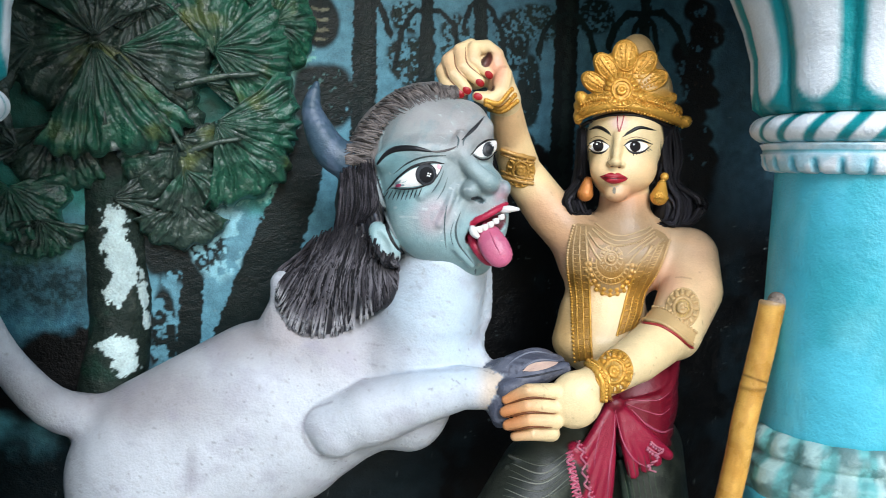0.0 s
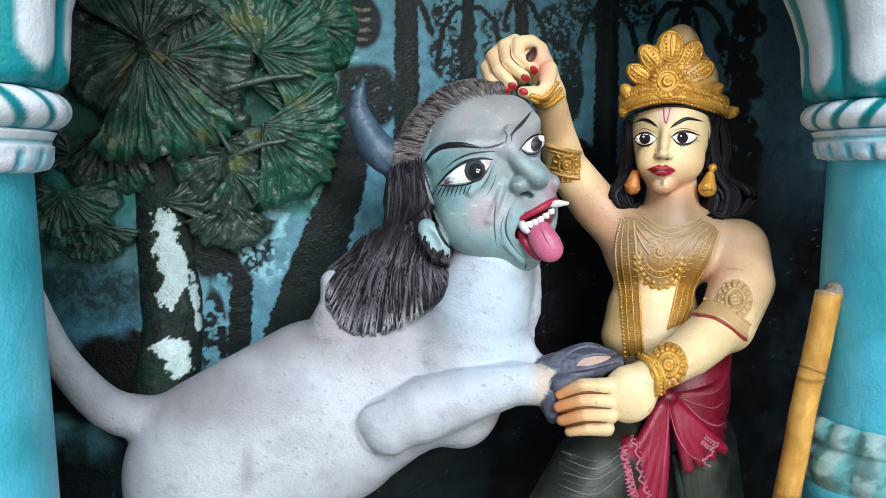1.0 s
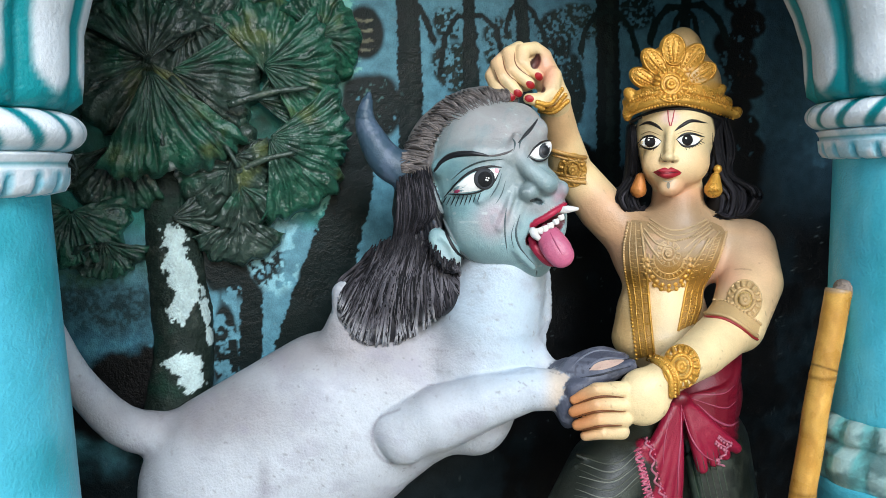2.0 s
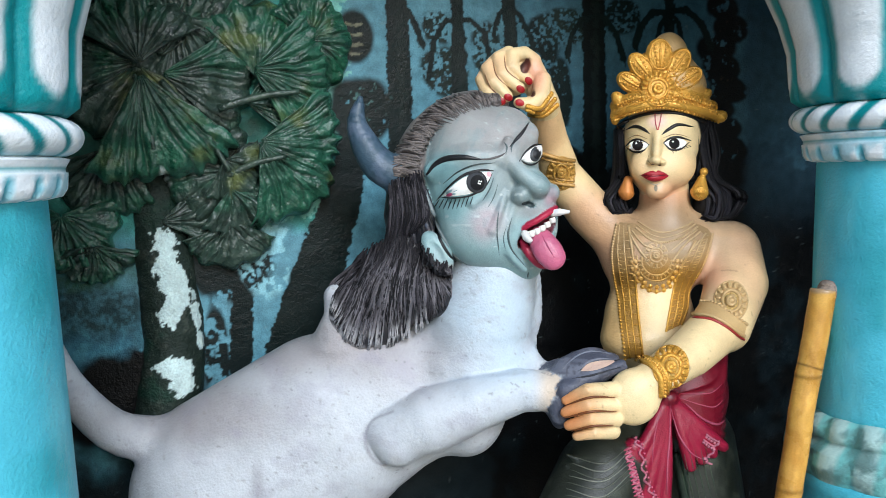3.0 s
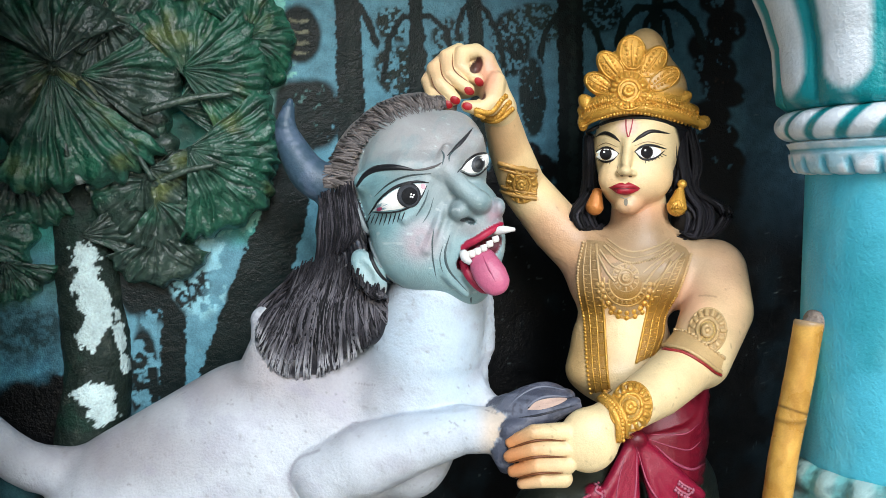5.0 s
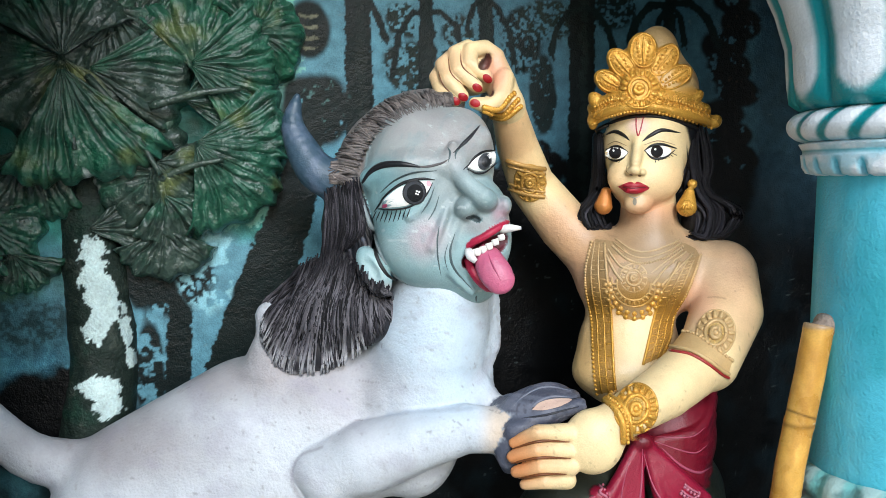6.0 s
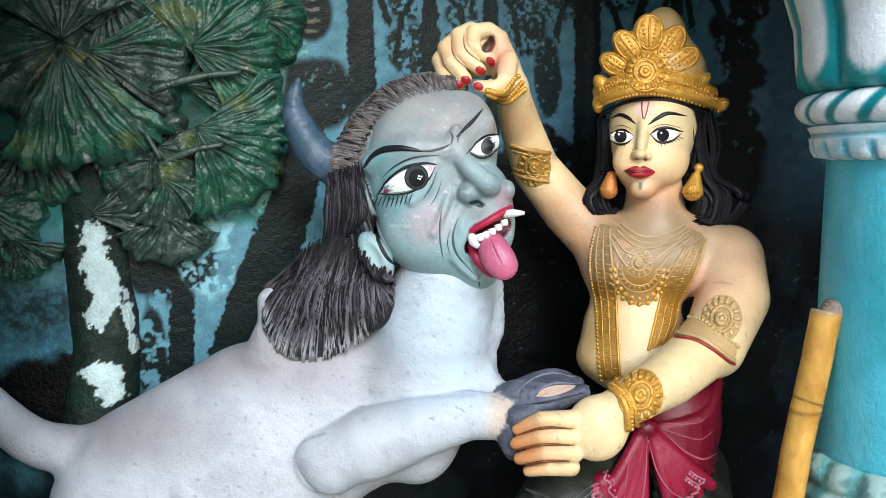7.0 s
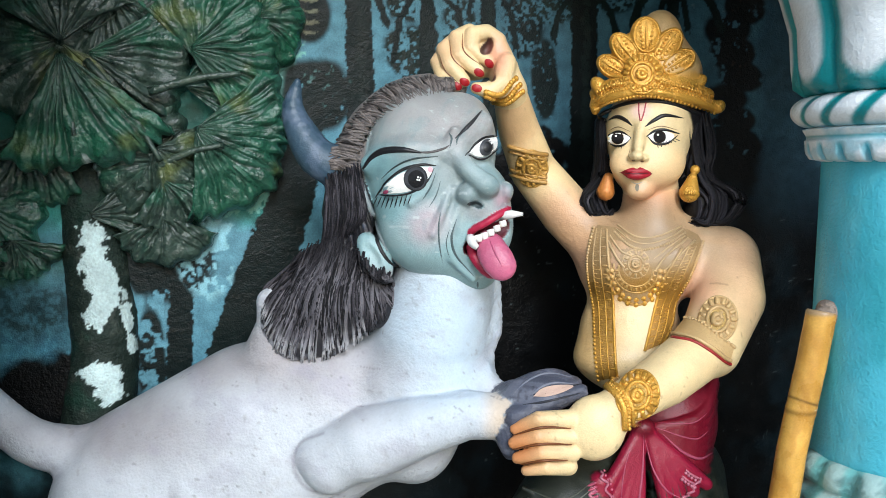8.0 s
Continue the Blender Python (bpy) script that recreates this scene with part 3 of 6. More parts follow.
def relief_tree():
    root = new("relief_tree")
    # trunk, half sunk in the wall
    pts = curve([(-0.119, 1.892, 0.984), (-0.084, 1.897, 1.185), (-0.094, 1.916, 1.385), (-0.102, 1.937, 1.559), (-0.114, 1.974, 1.785)], 60)
    low = pts[0].copy()
    low[2] = 0.45
    pts = np.vstack((low, (low + pts[0]) / 2, pts))
    sides, rows = 120, 420
    zz = np.linspace(0.45, 1.70, rows)
    cx, cy = np.interp(zz, pts[:, 2], pts[:, 0]), np.interp(zz, pts[:, 2], pts[:, 1])
    rad = np.interp(zz, (0.45, 1.0, 1.5), (0.082, 0.071, 0.058))
    ang = np.linspace(0, 2 * np.pi, sides, endpoint=False)
    A, Zg = np.meshgrid(ang, zz)
    lump = cloud(A * 0.06, Zg, 0.06, 51)
    R = rad[:, None] * (1 + 0.16 * (lump - 0.5)) + 0.003 * (cloud(A * 0.06, Zg, 0.012, 52) - 0.5)
    V = np.stack((cx[:, None] + R * np.cos(A), cy[:, None] + R * np.sin(A), Zg), -1).reshape(-1, 3)
    I = np.arange(sides * rows).reshape(rows, sides)
    J = np.roll(I, -1, 1)
    F = np.stack((I[:-1], J[:-1], J[1:], I[1:]), -1).reshape(-1, 4).tolist() + [I[0, ::-1].tolist(), I[-1].tolist()]
    C = np.tile(np.array(tint("25302a")), (len(V), 1))
    x, z = V[:, 0], V[:, 2]
    blend(C, ease(0.5, 0.75, cloud(x, z, 0.05, 53)) * 0.7, tint("1c3a2e"))
    blend(C, ease(0.6, 0.8, cloud(x, z, 0.02, 54)) * 0.6, tint("4a5048"))
    ragged = (cloud(x, z, 0.035, 55) - 0.5) * 1.9 + (cloud(x, z, 0.009, 56) - 0.5) * 1.0
    front = V[:, 1] < np.interp(z, pts[:, 2], pts[:, 1])

    def flake(cx, cz, rx, rz, lean):
        q = np.sqrt((((x - cx) - (cz - z) * lean) / rx) ** 2 + ((z - cz) / rz) ** 2) + ragged
        blend(C, (1 - ease(0.93, 1.0, q)) * front, tint("c9ddda"))

    flake(-0.080, 1.347, 0.026, 0.078, 0.12)
    flake(-0.097, 1.414, 0.012, 0.03, 0.1)
    flake(-0.084, 1.268, 0.023, 0.042, 0.1)
    flake(-0.074, 1.147, 0.040, 0.025, 0.0)
    flake(-0.069, 1.108, 0.030, 0.026, 0.0)
    flake(-0.034, 1.243, 0.008, 0.05, 0.1)
    make("trunk", V, F, M_TRUNK, C, root)
    DEEP, MOSS, OLIVE, TEALG = tint("37493f"), tint("2a5c47"), tint("747d42"), tint("2f7a5c")
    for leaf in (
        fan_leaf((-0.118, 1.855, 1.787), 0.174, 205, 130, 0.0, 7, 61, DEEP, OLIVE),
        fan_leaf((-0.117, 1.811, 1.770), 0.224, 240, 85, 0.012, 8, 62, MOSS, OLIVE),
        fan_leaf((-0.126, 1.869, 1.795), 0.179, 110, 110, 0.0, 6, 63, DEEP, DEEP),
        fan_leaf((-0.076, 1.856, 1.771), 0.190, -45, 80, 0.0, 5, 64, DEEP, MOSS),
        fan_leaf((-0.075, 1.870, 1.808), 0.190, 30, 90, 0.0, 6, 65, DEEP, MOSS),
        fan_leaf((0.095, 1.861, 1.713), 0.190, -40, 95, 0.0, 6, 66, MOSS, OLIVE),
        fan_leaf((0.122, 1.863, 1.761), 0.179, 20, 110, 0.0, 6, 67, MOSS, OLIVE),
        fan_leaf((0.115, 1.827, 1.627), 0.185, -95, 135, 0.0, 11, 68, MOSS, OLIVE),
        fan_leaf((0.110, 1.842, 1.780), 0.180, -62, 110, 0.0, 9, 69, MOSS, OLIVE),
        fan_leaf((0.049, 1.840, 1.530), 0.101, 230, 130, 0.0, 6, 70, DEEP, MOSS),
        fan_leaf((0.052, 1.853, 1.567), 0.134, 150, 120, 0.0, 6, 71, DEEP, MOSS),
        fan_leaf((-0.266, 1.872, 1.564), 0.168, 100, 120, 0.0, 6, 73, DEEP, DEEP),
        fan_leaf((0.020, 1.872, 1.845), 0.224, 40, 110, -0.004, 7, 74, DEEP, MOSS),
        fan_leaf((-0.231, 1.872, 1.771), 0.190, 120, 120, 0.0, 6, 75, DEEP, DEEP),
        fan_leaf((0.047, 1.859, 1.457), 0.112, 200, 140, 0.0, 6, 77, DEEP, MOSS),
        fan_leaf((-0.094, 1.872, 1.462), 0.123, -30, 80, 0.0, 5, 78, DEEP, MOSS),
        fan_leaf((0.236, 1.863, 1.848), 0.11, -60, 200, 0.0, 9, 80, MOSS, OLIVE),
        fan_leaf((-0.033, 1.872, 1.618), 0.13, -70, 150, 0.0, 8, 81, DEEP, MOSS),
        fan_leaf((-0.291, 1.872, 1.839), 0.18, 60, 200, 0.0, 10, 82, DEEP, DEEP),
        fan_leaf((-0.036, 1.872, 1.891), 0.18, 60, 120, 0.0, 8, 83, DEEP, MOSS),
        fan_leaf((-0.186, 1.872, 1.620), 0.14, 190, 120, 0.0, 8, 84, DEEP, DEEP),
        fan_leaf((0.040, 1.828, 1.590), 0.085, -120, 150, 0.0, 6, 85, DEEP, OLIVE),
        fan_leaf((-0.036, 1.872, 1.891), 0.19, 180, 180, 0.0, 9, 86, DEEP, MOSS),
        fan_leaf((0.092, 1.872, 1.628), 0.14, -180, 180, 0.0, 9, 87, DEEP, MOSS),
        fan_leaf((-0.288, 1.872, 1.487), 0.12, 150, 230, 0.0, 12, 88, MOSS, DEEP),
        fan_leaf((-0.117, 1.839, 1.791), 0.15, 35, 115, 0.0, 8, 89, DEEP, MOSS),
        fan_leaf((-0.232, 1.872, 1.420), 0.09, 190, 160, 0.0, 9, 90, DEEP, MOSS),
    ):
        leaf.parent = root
    for a, b, r in (((-0.132, 1.853, 1.781), (-0.100, 1.789, 1.615), 0.007), ((0.033, 1.815, 1.697), (0.205, 1.808, 1.732), 0.009), ((-0.077, 1.834, 1.756), (0.049, 1.797, 1.566), 0.008), ((-0.132, 1.853, 1.781), (-0.229, 1.894, 1.680), 0.007), ((0.038, 1.820, 1.555), (0.167, 1.794, 1.594), 0.008)):
        V, F = rod(curve([a, (np.array(a) + np.array(b)) / 2 + np.array((0.006, -0.004, 0.008)), b], 14), np.linspace(r, r * 0.6, 14), 10)
        C = np.tile(np.array(DEEP), (len(V), 1))
        blend(C, ease(0.5, 0.7, cloud(V[:, 0], V[:, 2], 0.02, 70)) * 0.5, tint("4a5a48"))
        make("stalk", V, F, M_LEAF, C, root)
    return tagged(root, "dark green fan-leaved tree in plaster relief on the wall", "relief tree")


relief_tree()
# ---- statue of the crowned youth ----
SKIN, GOLD, HAIR, RED, GREEN = tint("e6cc9a"), (*tint("d9a243"), 1.0), tint("100e12"), tint("6e081f"), tint("23271f")
WARM, DUST, PINK, INK, LINE = tint("d98f6c"), tint("a08463"), tint("d9788c"), tint("0d0b0d"), tint("3a2a20")
NAIL, LIP, WHITE = tint("a3101c"), tint("a01528"), tint("f2f0ea")
DULL = (*tint("c7a673"), 0.3)
STRAP, STRAP_BACK = (*tint("c8963a"), 1.0), (*tint("a67a34"), 0.7)


def crowned_statue():
    pile = Pile()
    rnd = random.Random(5)
    body = Clay((0.479, 1.168, 0.264), (1.328, 1.844, 1.691), 0.0034)
    # trunk and neck
    body.ball((0.981, 1.608, 1.341), (0.122, 0.090, 0.085), SKIN)
    body.ball((0.919, 1.622, 1.343), (0.074, 0.085, 0.085), SKIN, 0.03)
    body.ball((1.027, 1.590, 1.352), (0.060, 0.085, 0.060), SKIN, 0.03)
    body.ball((0.941, 1.602, 1.197), (0.102, 0.082, 0.12), SKIN, 0.03)
    body.ball((0.915, 1.583, 1.158), (0.096, 0.078, 0.055), SKIN, 0.03)
    body.limb([(0.989, 1.610, 1.492), (0.987, 1.607, 1.404)], [0.054, 0.062], SKIN, 0.025)
    body.limb([(0.907, 1.640, 1.383), (0.993, 1.616, 1.403), (1.077, 1.577, 1.379)], [0.045, 0.05, 0.05], SKIN, 0.03)
    # raised arm
    body.limb([(0.903, 1.645, 1.370), (0.839, 1.683, 1.447), (0.773, 1.699, 1.533), (0.730, 1.665, 1.610), (0.693, 1.612, 1.673)], [0.056, 0.054, 0.047, 0.041, 0.033], SKIN, 0.025)
    # lowered arm
    body.limb([(1.115, 1.544, 1.350), (1.092, 1.492, 1.283), (1.012, 1.433, 1.206)], [0.068, 0.067, 0.057], SKIN, 0.02)
    body.limb([(1.008, 1.433, 1.211), (0.897, 1.389, 1.169), (0.796, 1.355, 1.142)], [0.055, 0.048, 0.037], SKIN, 0.008)
    # hand that holds the paw
    body.ball((0.747, 1.360, 1.105), (0.052, 0.034, 0.056), SKIN, 0.02, turn=(0, 12, 0))
    body.limb([(0.707, 1.364, 1.122), (0.647, 1.362, 1.129), (0.617, 1.390, 1.107)], [0.017, 0.0138, 0.0105], SKIN, 0.003)
    body.limb([(0.706, 1.361, 1.094), (0.643, 1.355, 1.103), (0.611, 1.384, 1.085)], [0.017, 0.0140, 0.0105], SKIN, 0.003)
    body.limb([(0.704, 1.359, 1.067), (0.648, 1.353, 1.075), (0.616, 1.380, 1.060)], [0.017, 0.0140, 0.0105], SKIN, 0.003)
    body.limb([(0.700, 1.363, 1.042), (0.657, 1.356, 1.047), (0.629, 1.374, 1.039)], [0.016, 0.0125, 0.0095], SKIN, 0.003)
    # thigh and legs under dark cloth
    body.limb([(0.845, 1.538, 0.925), (0.750, 1.501, 0.901), (0.672, 1.464, 0.819), (0.637, 1.445, 0.738)], [0.088, 0.090, 0.09, 0.088], GREEN, 0.02)
    body.limb([(0.634, 1.466, 0.728), (0.744, 1.482, 0.400), (0.712, 1.478, 0.061)], [0.08, 0.07, 0.06], GREEN, 0.02)
    body.limb([(1.014, 1.568, 0.906), (1.031, 1.538, 0.770), (1.026, 1.506, 0.454), (1.001, 1.465, -0.013)], [0.11, 0.10, 0.085, 0.07], GREEN, 0.02)
    # red wrap over the hips
    body.ball((0.994, 1.566, 1.033), (0.108, 0.11, 0.125), RED, 0.012)
    for j in range(7):
        u = j / 6
        a, b = np.array((0.905, 1.459, 1.057)), np.array((1.102, 1.545, 1.135)) * (1 - u) + np.array((1.085, 1.535, 0.925)) * u
        m = (a + b) / 2 - np.array((-0.010, 0.040, 0.030 - 0.012 * u))
        body.limb(curve([a, m, b], 8), [0.007, 0.010, 0.012, 0.013, 0.013, 0.013, 0.012, 0.010], RED, 0.003)
    # falling sash ends
    for j in range(5):
        u = j / 4
        a = np.array((0.883, 1.456, 1.058))
        b = np.array((0.780, 1.452, 0.900)) * (1 - u) + np.array((0.862, 1.440, 0.780)) * u
        body.limb(curve([a, (a + b) / 2 + np.array((0.004, -0.006, 0.008)), b], 6), [0.010, 0.011, 0.012, 0.013, 0.014, 0.014], tint("8a1030"), 0.004)
    for j in range(4):
        u = j / 3
        a = np.array((0.895, 1.452, 1.058))
        b = np.array((0.931, 1.436, 0.911)) * (1 - u) + np.array((1.013, 1.435, 0.943)) * u
        body.limb(curve([a, (a + b) / 2 + np.array((0.0, -0.006, -0.006)), b], 6), [0.009, 0.010, 0.012, 0.013, 0.013, 0.012], tint("8a1030"), 0.004)
    body.ball((0.889, 1.454, 1.060), (0.022, 0.018, 0.018), RED, 0.006)
    for j in range(3):
        a = np.array((0.786, 1.448, 0.850)) + np.array((0.018 * j, 0, -0.02))
        body.limb([np.array((0.800, 1.450, 0.968)), a], [0.016, 0.017], tint("8a1030"), 0.006)
    # folds in the dark cloth
    for j in range(8):
        a, b = np.array((0.664, 1.481, 0.961)) + np.array((-0.004 * j, 0, -0.022 * j)), np.array((0.805, 1.480, 0.956)) + np.array((0, 0.0, -0.016 * j))
        m = (a + b) / 2 + np.array((0.0, -0.035, -0.024))
        body.limb(curve([a, m, b], 9), [0.004, 0.006, 0.007, 0.008, 0.008, 0.008, 0.007, 0.006, 0.004], GREEN, 0.006)
    for j in range(6):
        a = np.array((0.924, 1.476, 0.923)) + np.array((0.018 * j, 0.006 * j, 0))
        body.limb([a, a + np.array((0.03, 0, -0.14))], [0.008, 0.010], tint("1d2a20"), 0.006)
    V, F, C = body.skin()
    skin = np.linalg.norm(C[:, :3] - np.array(SKIN), axis=1) < 0.12

    def flush(centre, radii, colour, fade):
        patch_mask = np.zeros((len(V), 3))
        patch(V, patch_mask, centre, radii, (1, 1, 1), 0.7)
        blend(C, patch_mask[:, 0] * fade * skin, colour)

    flush((0.862, 1.599, 1.361), (0.075, 0.15, 0.08), tint("d88f7a"), 0.6)
    flush((1.030, 1.522, 1.321), (0.04, 0.15, 0.07), tint("d88f7a"), 0.6)
    flush((0.957, 1.560, 1.469), (0.07, 0.12, 0.05), WARM, 0.7)
    flush((0.602, 1.377, 1.088), (0.055, 0.10, 0.06), tint("c9783e"), 0.9)
    flush((0.818, 1.573, 1.181), (0.04, 0.15, 0.07), tint("b8924e"), 0.5)
    flush((1.105, 1.508, 1.404), (0.11, 0.14, 0.07), tint("c4ab90"), 0.8)
    flush((0.849, 1.567, 1.217), (0.05, 0.2, 0.10), tint("c99a5e"), 0.45)
    flush((1.099, 1.480, 1.322), (0.04, 0.2, 0.10), tint("d0a27c"), 0.65)
    flush((0.821, 1.663, 1.446), (0.06, 0.2, 0.05), tint("d69f7c"), 0.7)
    flush((0.710, 1.641, 1.621), (0.04, 0.2, 0.05), tint("d6a878"), 0.7)
    flush((0.941, 1.546, 1.391), (0.11, 0.2, 0.075), DUST, 0.95)
    flush((0.965, 1.584, 1.425), (0.15, 0.2, 0.04), DUST, 0.5)
    flush((0.746, 1.664, 1.542), (0.05, 0.06, 0.05), tint("d9b27a"), 0.5)
    for y in (703, 729, 754):
        ends = {703: ((0.697, 1.350, 1.111), (0.606, 1.377, 1.101)), 729: ((0.698, 1.347, 1.085), (0.604, 1.375, 1.077)), 754: ((0.688, 1.347, 1.059), (0.617, 1.369, 1.053))}[y]
        d, along = near_line(V, body.seat(ends))
        blend(C, (1 - ease(0.002, 0.010, d)) * (0.35 + 0.6 * along), tint("9a5a2c"))
    shade = cloud(V[:, 0] + V[:, 1], V[:, 2], 0.03, 31)
    blend(C, ease(0.80, 0.86, cloud(V[:, 0] * 1.3 + V[:, 1], V[:, 2], 0.011, 32, 2)) * skin * 0.4, tint("7a5a3c"))
    blend(C, ease(0.5, 0.8, cloud(V[:, 0] + V[:, 1], V[:, 2], 0.07, 33)) * skin * 0.3, tint("d8a878"))
    green = np.linalg.norm(C[:, :3] - np.array(GREEN), axis=1) < 0.03
    blend(C, green * ease(0.5, 0.8, shade) * 0.35, tint("5d6252"))
    pile.add(V, F, C)
    # ornaments on the chest: beaded bib and two long straps, gilt below and dulled by dust above
    begun = len(pile.v)
    s_lo = [(0.858, 1.600, 1.420), (0.842, 1.592, 1.366), (0.840, 1.585, 1.319), (0.848, 1.580, 1.262), (0.843, 1.562, 1.204), (0.845, 1.549, 1.128)]
    s_li = [(0.883, 1.592, 1.417), (0.872, 1.562, 1.369), (0.876, 1.557, 1.314), (0.881, 1.558, 1.269), (0.875, 1.540, 1.208), (0.874, 1.525, 1.136)]
    s_ro = [(1.049, 1.516, 1.393), (1.025, 1.500, 1.358), (1.012, 1.506, 1.320), (1.000, 1.530, 1.275), (0.990, 1.525, 1.235), (0.970, 1.518, 1.200)]
    s_ri = [(1.001, 1.511, 1.382), (0.978, 1.511, 1.348), (0.965, 1.523, 1.314), (0.957, 1.532, 1.268), (0.942, 1.523, 1.228), (0.924, 1.511, 1.188)]
    decal(body, pile, [(0.866, 1.600, 1.425), (0.850, 1.590, 1.366), (0.852, 1.580, 1.319), (0.875, 1.550, 1.310), (0.888, 1.552, 1.291), (0.905, 1.546, 1.276), (0.924, 1.537, 1.271), (0.946, 1.534, 1.279), (0.960, 1.528, 1.303), (1.000, 1.510, 1.320), (1.020, 1.505, 1.358), (1.049, 1.520, 1.396), (1.020, 1.538, 1.418), (0.994, 1.540, 1.412), (0.954, 1.545, 1.401), (0.924, 1.556, 1.404), (0.900, 1.580, 1.420)], (*tint("9b7c50"), 0.2), 0.0012)
    for outer, inner in ((s_lo, s_li), (s_ro, s_ri)):
        o, i = curve(outer, 60), curve(inner, 60)
        decal_strip = np.vstack((body.seat(o, 0.0016), body.seat(i, 0.0016), body.seat((o + i) / 2, 0.0022)))
        pile.add(decal_strip, [[k, k + 120, k + 121, k + 1] for k in range(59)] + [[k + 120, k + 60, k + 61, k + 121] for k in range(59)], STRAP_BACK)
        for w, r in ((0.0, 0.0036), (0.28, 0.0018), (0.62, 0.0018), (1.0, 0.0030)):
            P = o * (1 - w) + i * w
            if w == 0.0:
                beads(body, pile, P, 46, r, STRAP, 0.001)
            else:
                ridge(body, pile, P, r, STRAP, 0.001, 50)
        # key pattern between the lines
        for k in range(2, 58, 2):
            a, b = o[k] * 0.72 + i[k] * 0.28, o[k] * 0.38 + i[k] * 0.62
            ridge(body, pile, [a, b if k % 4 else a * 0.5 + b * 0.5], 0.0015, STRAP, 0.001, 4, sides=5)
            if k % 4 == 0:
                ridge(body, pile, [o[k] * 0.30 + i[k] * 0.70, i[k] * 0.95 + o[k] * 0.05], 0.0016, STRAP, 0.001, 4, sides=5)
    for pts, r, lumpy in (([(0.893, 1.577, 1.412), (0.906, 1.543, 1.389), (0.935, 1.531, 1.381), (0.980, 1.526, 1.391), (1.021, 1.534, 1.409)], 0.0030, True), ([(0.905, 1.588, 1.425), (0.924, 1.555, 1.405), (0.954, 1.543, 1.402), (0.994, 1.539, 1.413), (1.019, 1.544, 1.422)], 0.0022, False),
                          ([(0.898, 1.582, 1.418), (0.915, 1.549, 1.397), (0.945, 1.537, 1.391), (0.987, 1.532, 1.402), (1.020, 1.539, 1.416)], 0.0016, False), ([(0.885, 1.580, 1.405), (0.893, 1.550, 1.378), (0.905, 1.535, 1.370)], 0.0024, True),
                          ([(0.876, 1.570, 1.395), (0.881, 1.544, 1.365), (0.890, 1.534, 1.349)], 0.0028, True), ([(0.951, 1.521, 1.343), (0.975, 1.517, 1.372), (1.022, 1.525, 1.399)], 0.0026, True), ([(0.945, 1.521, 1.362), (0.972, 1.520, 1.381), (1.018, 1.529, 1.404)], 0.0018, False),
                          ([(0.958, 1.521, 1.330), (0.990, 1.512, 1.362), (1.034, 1.520, 1.396)], 0.0020, False)):
        if lumpy:
            beads(body, pile, pts, 34, r, DULL, 0.001)
        else:
            ridge(body, pile, pts, r, DULL, 0.0008, 36)
    rosette(body, pile, (0.913, 1.530, 1.354), 0.027, (*tint("b8935a"), 0.4), 12, 0.95)
    for rx, rz, r in ((0.033, 0.033, 0.0026), (0.043, 0.045, 0.0022)):
        half = ring_of((0.912, 1.528, 1.344), rx, rz, 26)
        ridge(body, pile, half[12:27:2].tolist() + [half[0].tolist()], r, (*tint("bd9144"), 0.6), 0.001, 34)
    decal(body, pile, ring_of((0.912, 1.530, 1.318), 0.040, 0.045), STRAP_BACK, 0.0016)
    for j in range(13):
        a = np.pi * (1.02 + 0.96 * j / 12)
        way = math.cos(a) * AXES[0] * 0.96 + math.sin(a) * AXES[2]
        c = np.array((0.912, 1.528, 1.344))
        ridge(body, pile, [c + way * 0.034, c + way * 0.042], 0.0030, (*tint("bd9144"), 0.6), 0.001, 4, sides=5)
        bead(pile, body.seat(c + way * (0.048 + 0.010 * math.sin(a) ** 2), 0.0)[0], 0.0062, GOLD)
        bead(pile, body.seat(c + way * (0.056 + 0.012 * math.sin(a) ** 2), 0.0)[0], 0.0056, STRAP)
    for k in range(begun, len(pile.v)):
        back = np.linalg.norm(pile.c[k][0, :3] - np.array(STRAP_BACK[:3])) < 0.02 or len(pile.v[k]) > 110 and pile.c[k][0, 3] == 0.2
        dusty = ease(1.285, 1.375, pile.v[k][:, 2] + 0.05 * (cloud(pile.v[k][:, 0], pile.v[k][:, 2], 0.05, 34) - 0.5)) * 0.82
        pile.c[k][:, :3] += (np.array(tint("9a805c") if back else tint("bda27c")) - pile.c[k][:, :3]) * dusty[:, None]
        pile.c[k][:, 3] *= 1 - dusty
    # armlets and bracelets
    armlet_low, armlet_top = [(0.940, 1.440, 1.238), (0.950, 1.392, 1.240), (0.972, 1.370, 1.225), (1.008, 1.376, 1.200), (1.030, 1.390, 1.190)], [(0.966, 1.445, 1.262), (0.976, 1.415, 1.262), (0.990, 1.385, 1.246), (1.026, 1.382, 1.220), (1.045, 1.400, 1.212)]
    lo, hi = body.seat(curve(armlet_low, 30), 0.004), body.seat(curve(armlet_top, 30), 0.003)
    mid = body.seat((curve(armlet_low, 30) + curve(armlet_top, 30)) / 2, 0.005)
    pile.add(np.vstack((lo, mid, hi)), [[k, k + 1, k + 31, k + 30] for k in range(29)] + [[k + 30, k + 31, k + 61, k + 60] for k in range(29)], DULL)
    ridge(body, pile, armlet_low, 0.0042, DULL, 0.003, 30)
    beads(body, pile, armlet_top, 20, 0.0036, DULL, 0.003)
    ridge(body, pile, [np.array(p) - AXES[2] * 0.007 for p in armlet_low], 0.0028, tint("9a2a2a"), 0.001, 30)
    rosette(body, pile, (1.006, 1.400, 1.265), 0.040, DULL, 15)
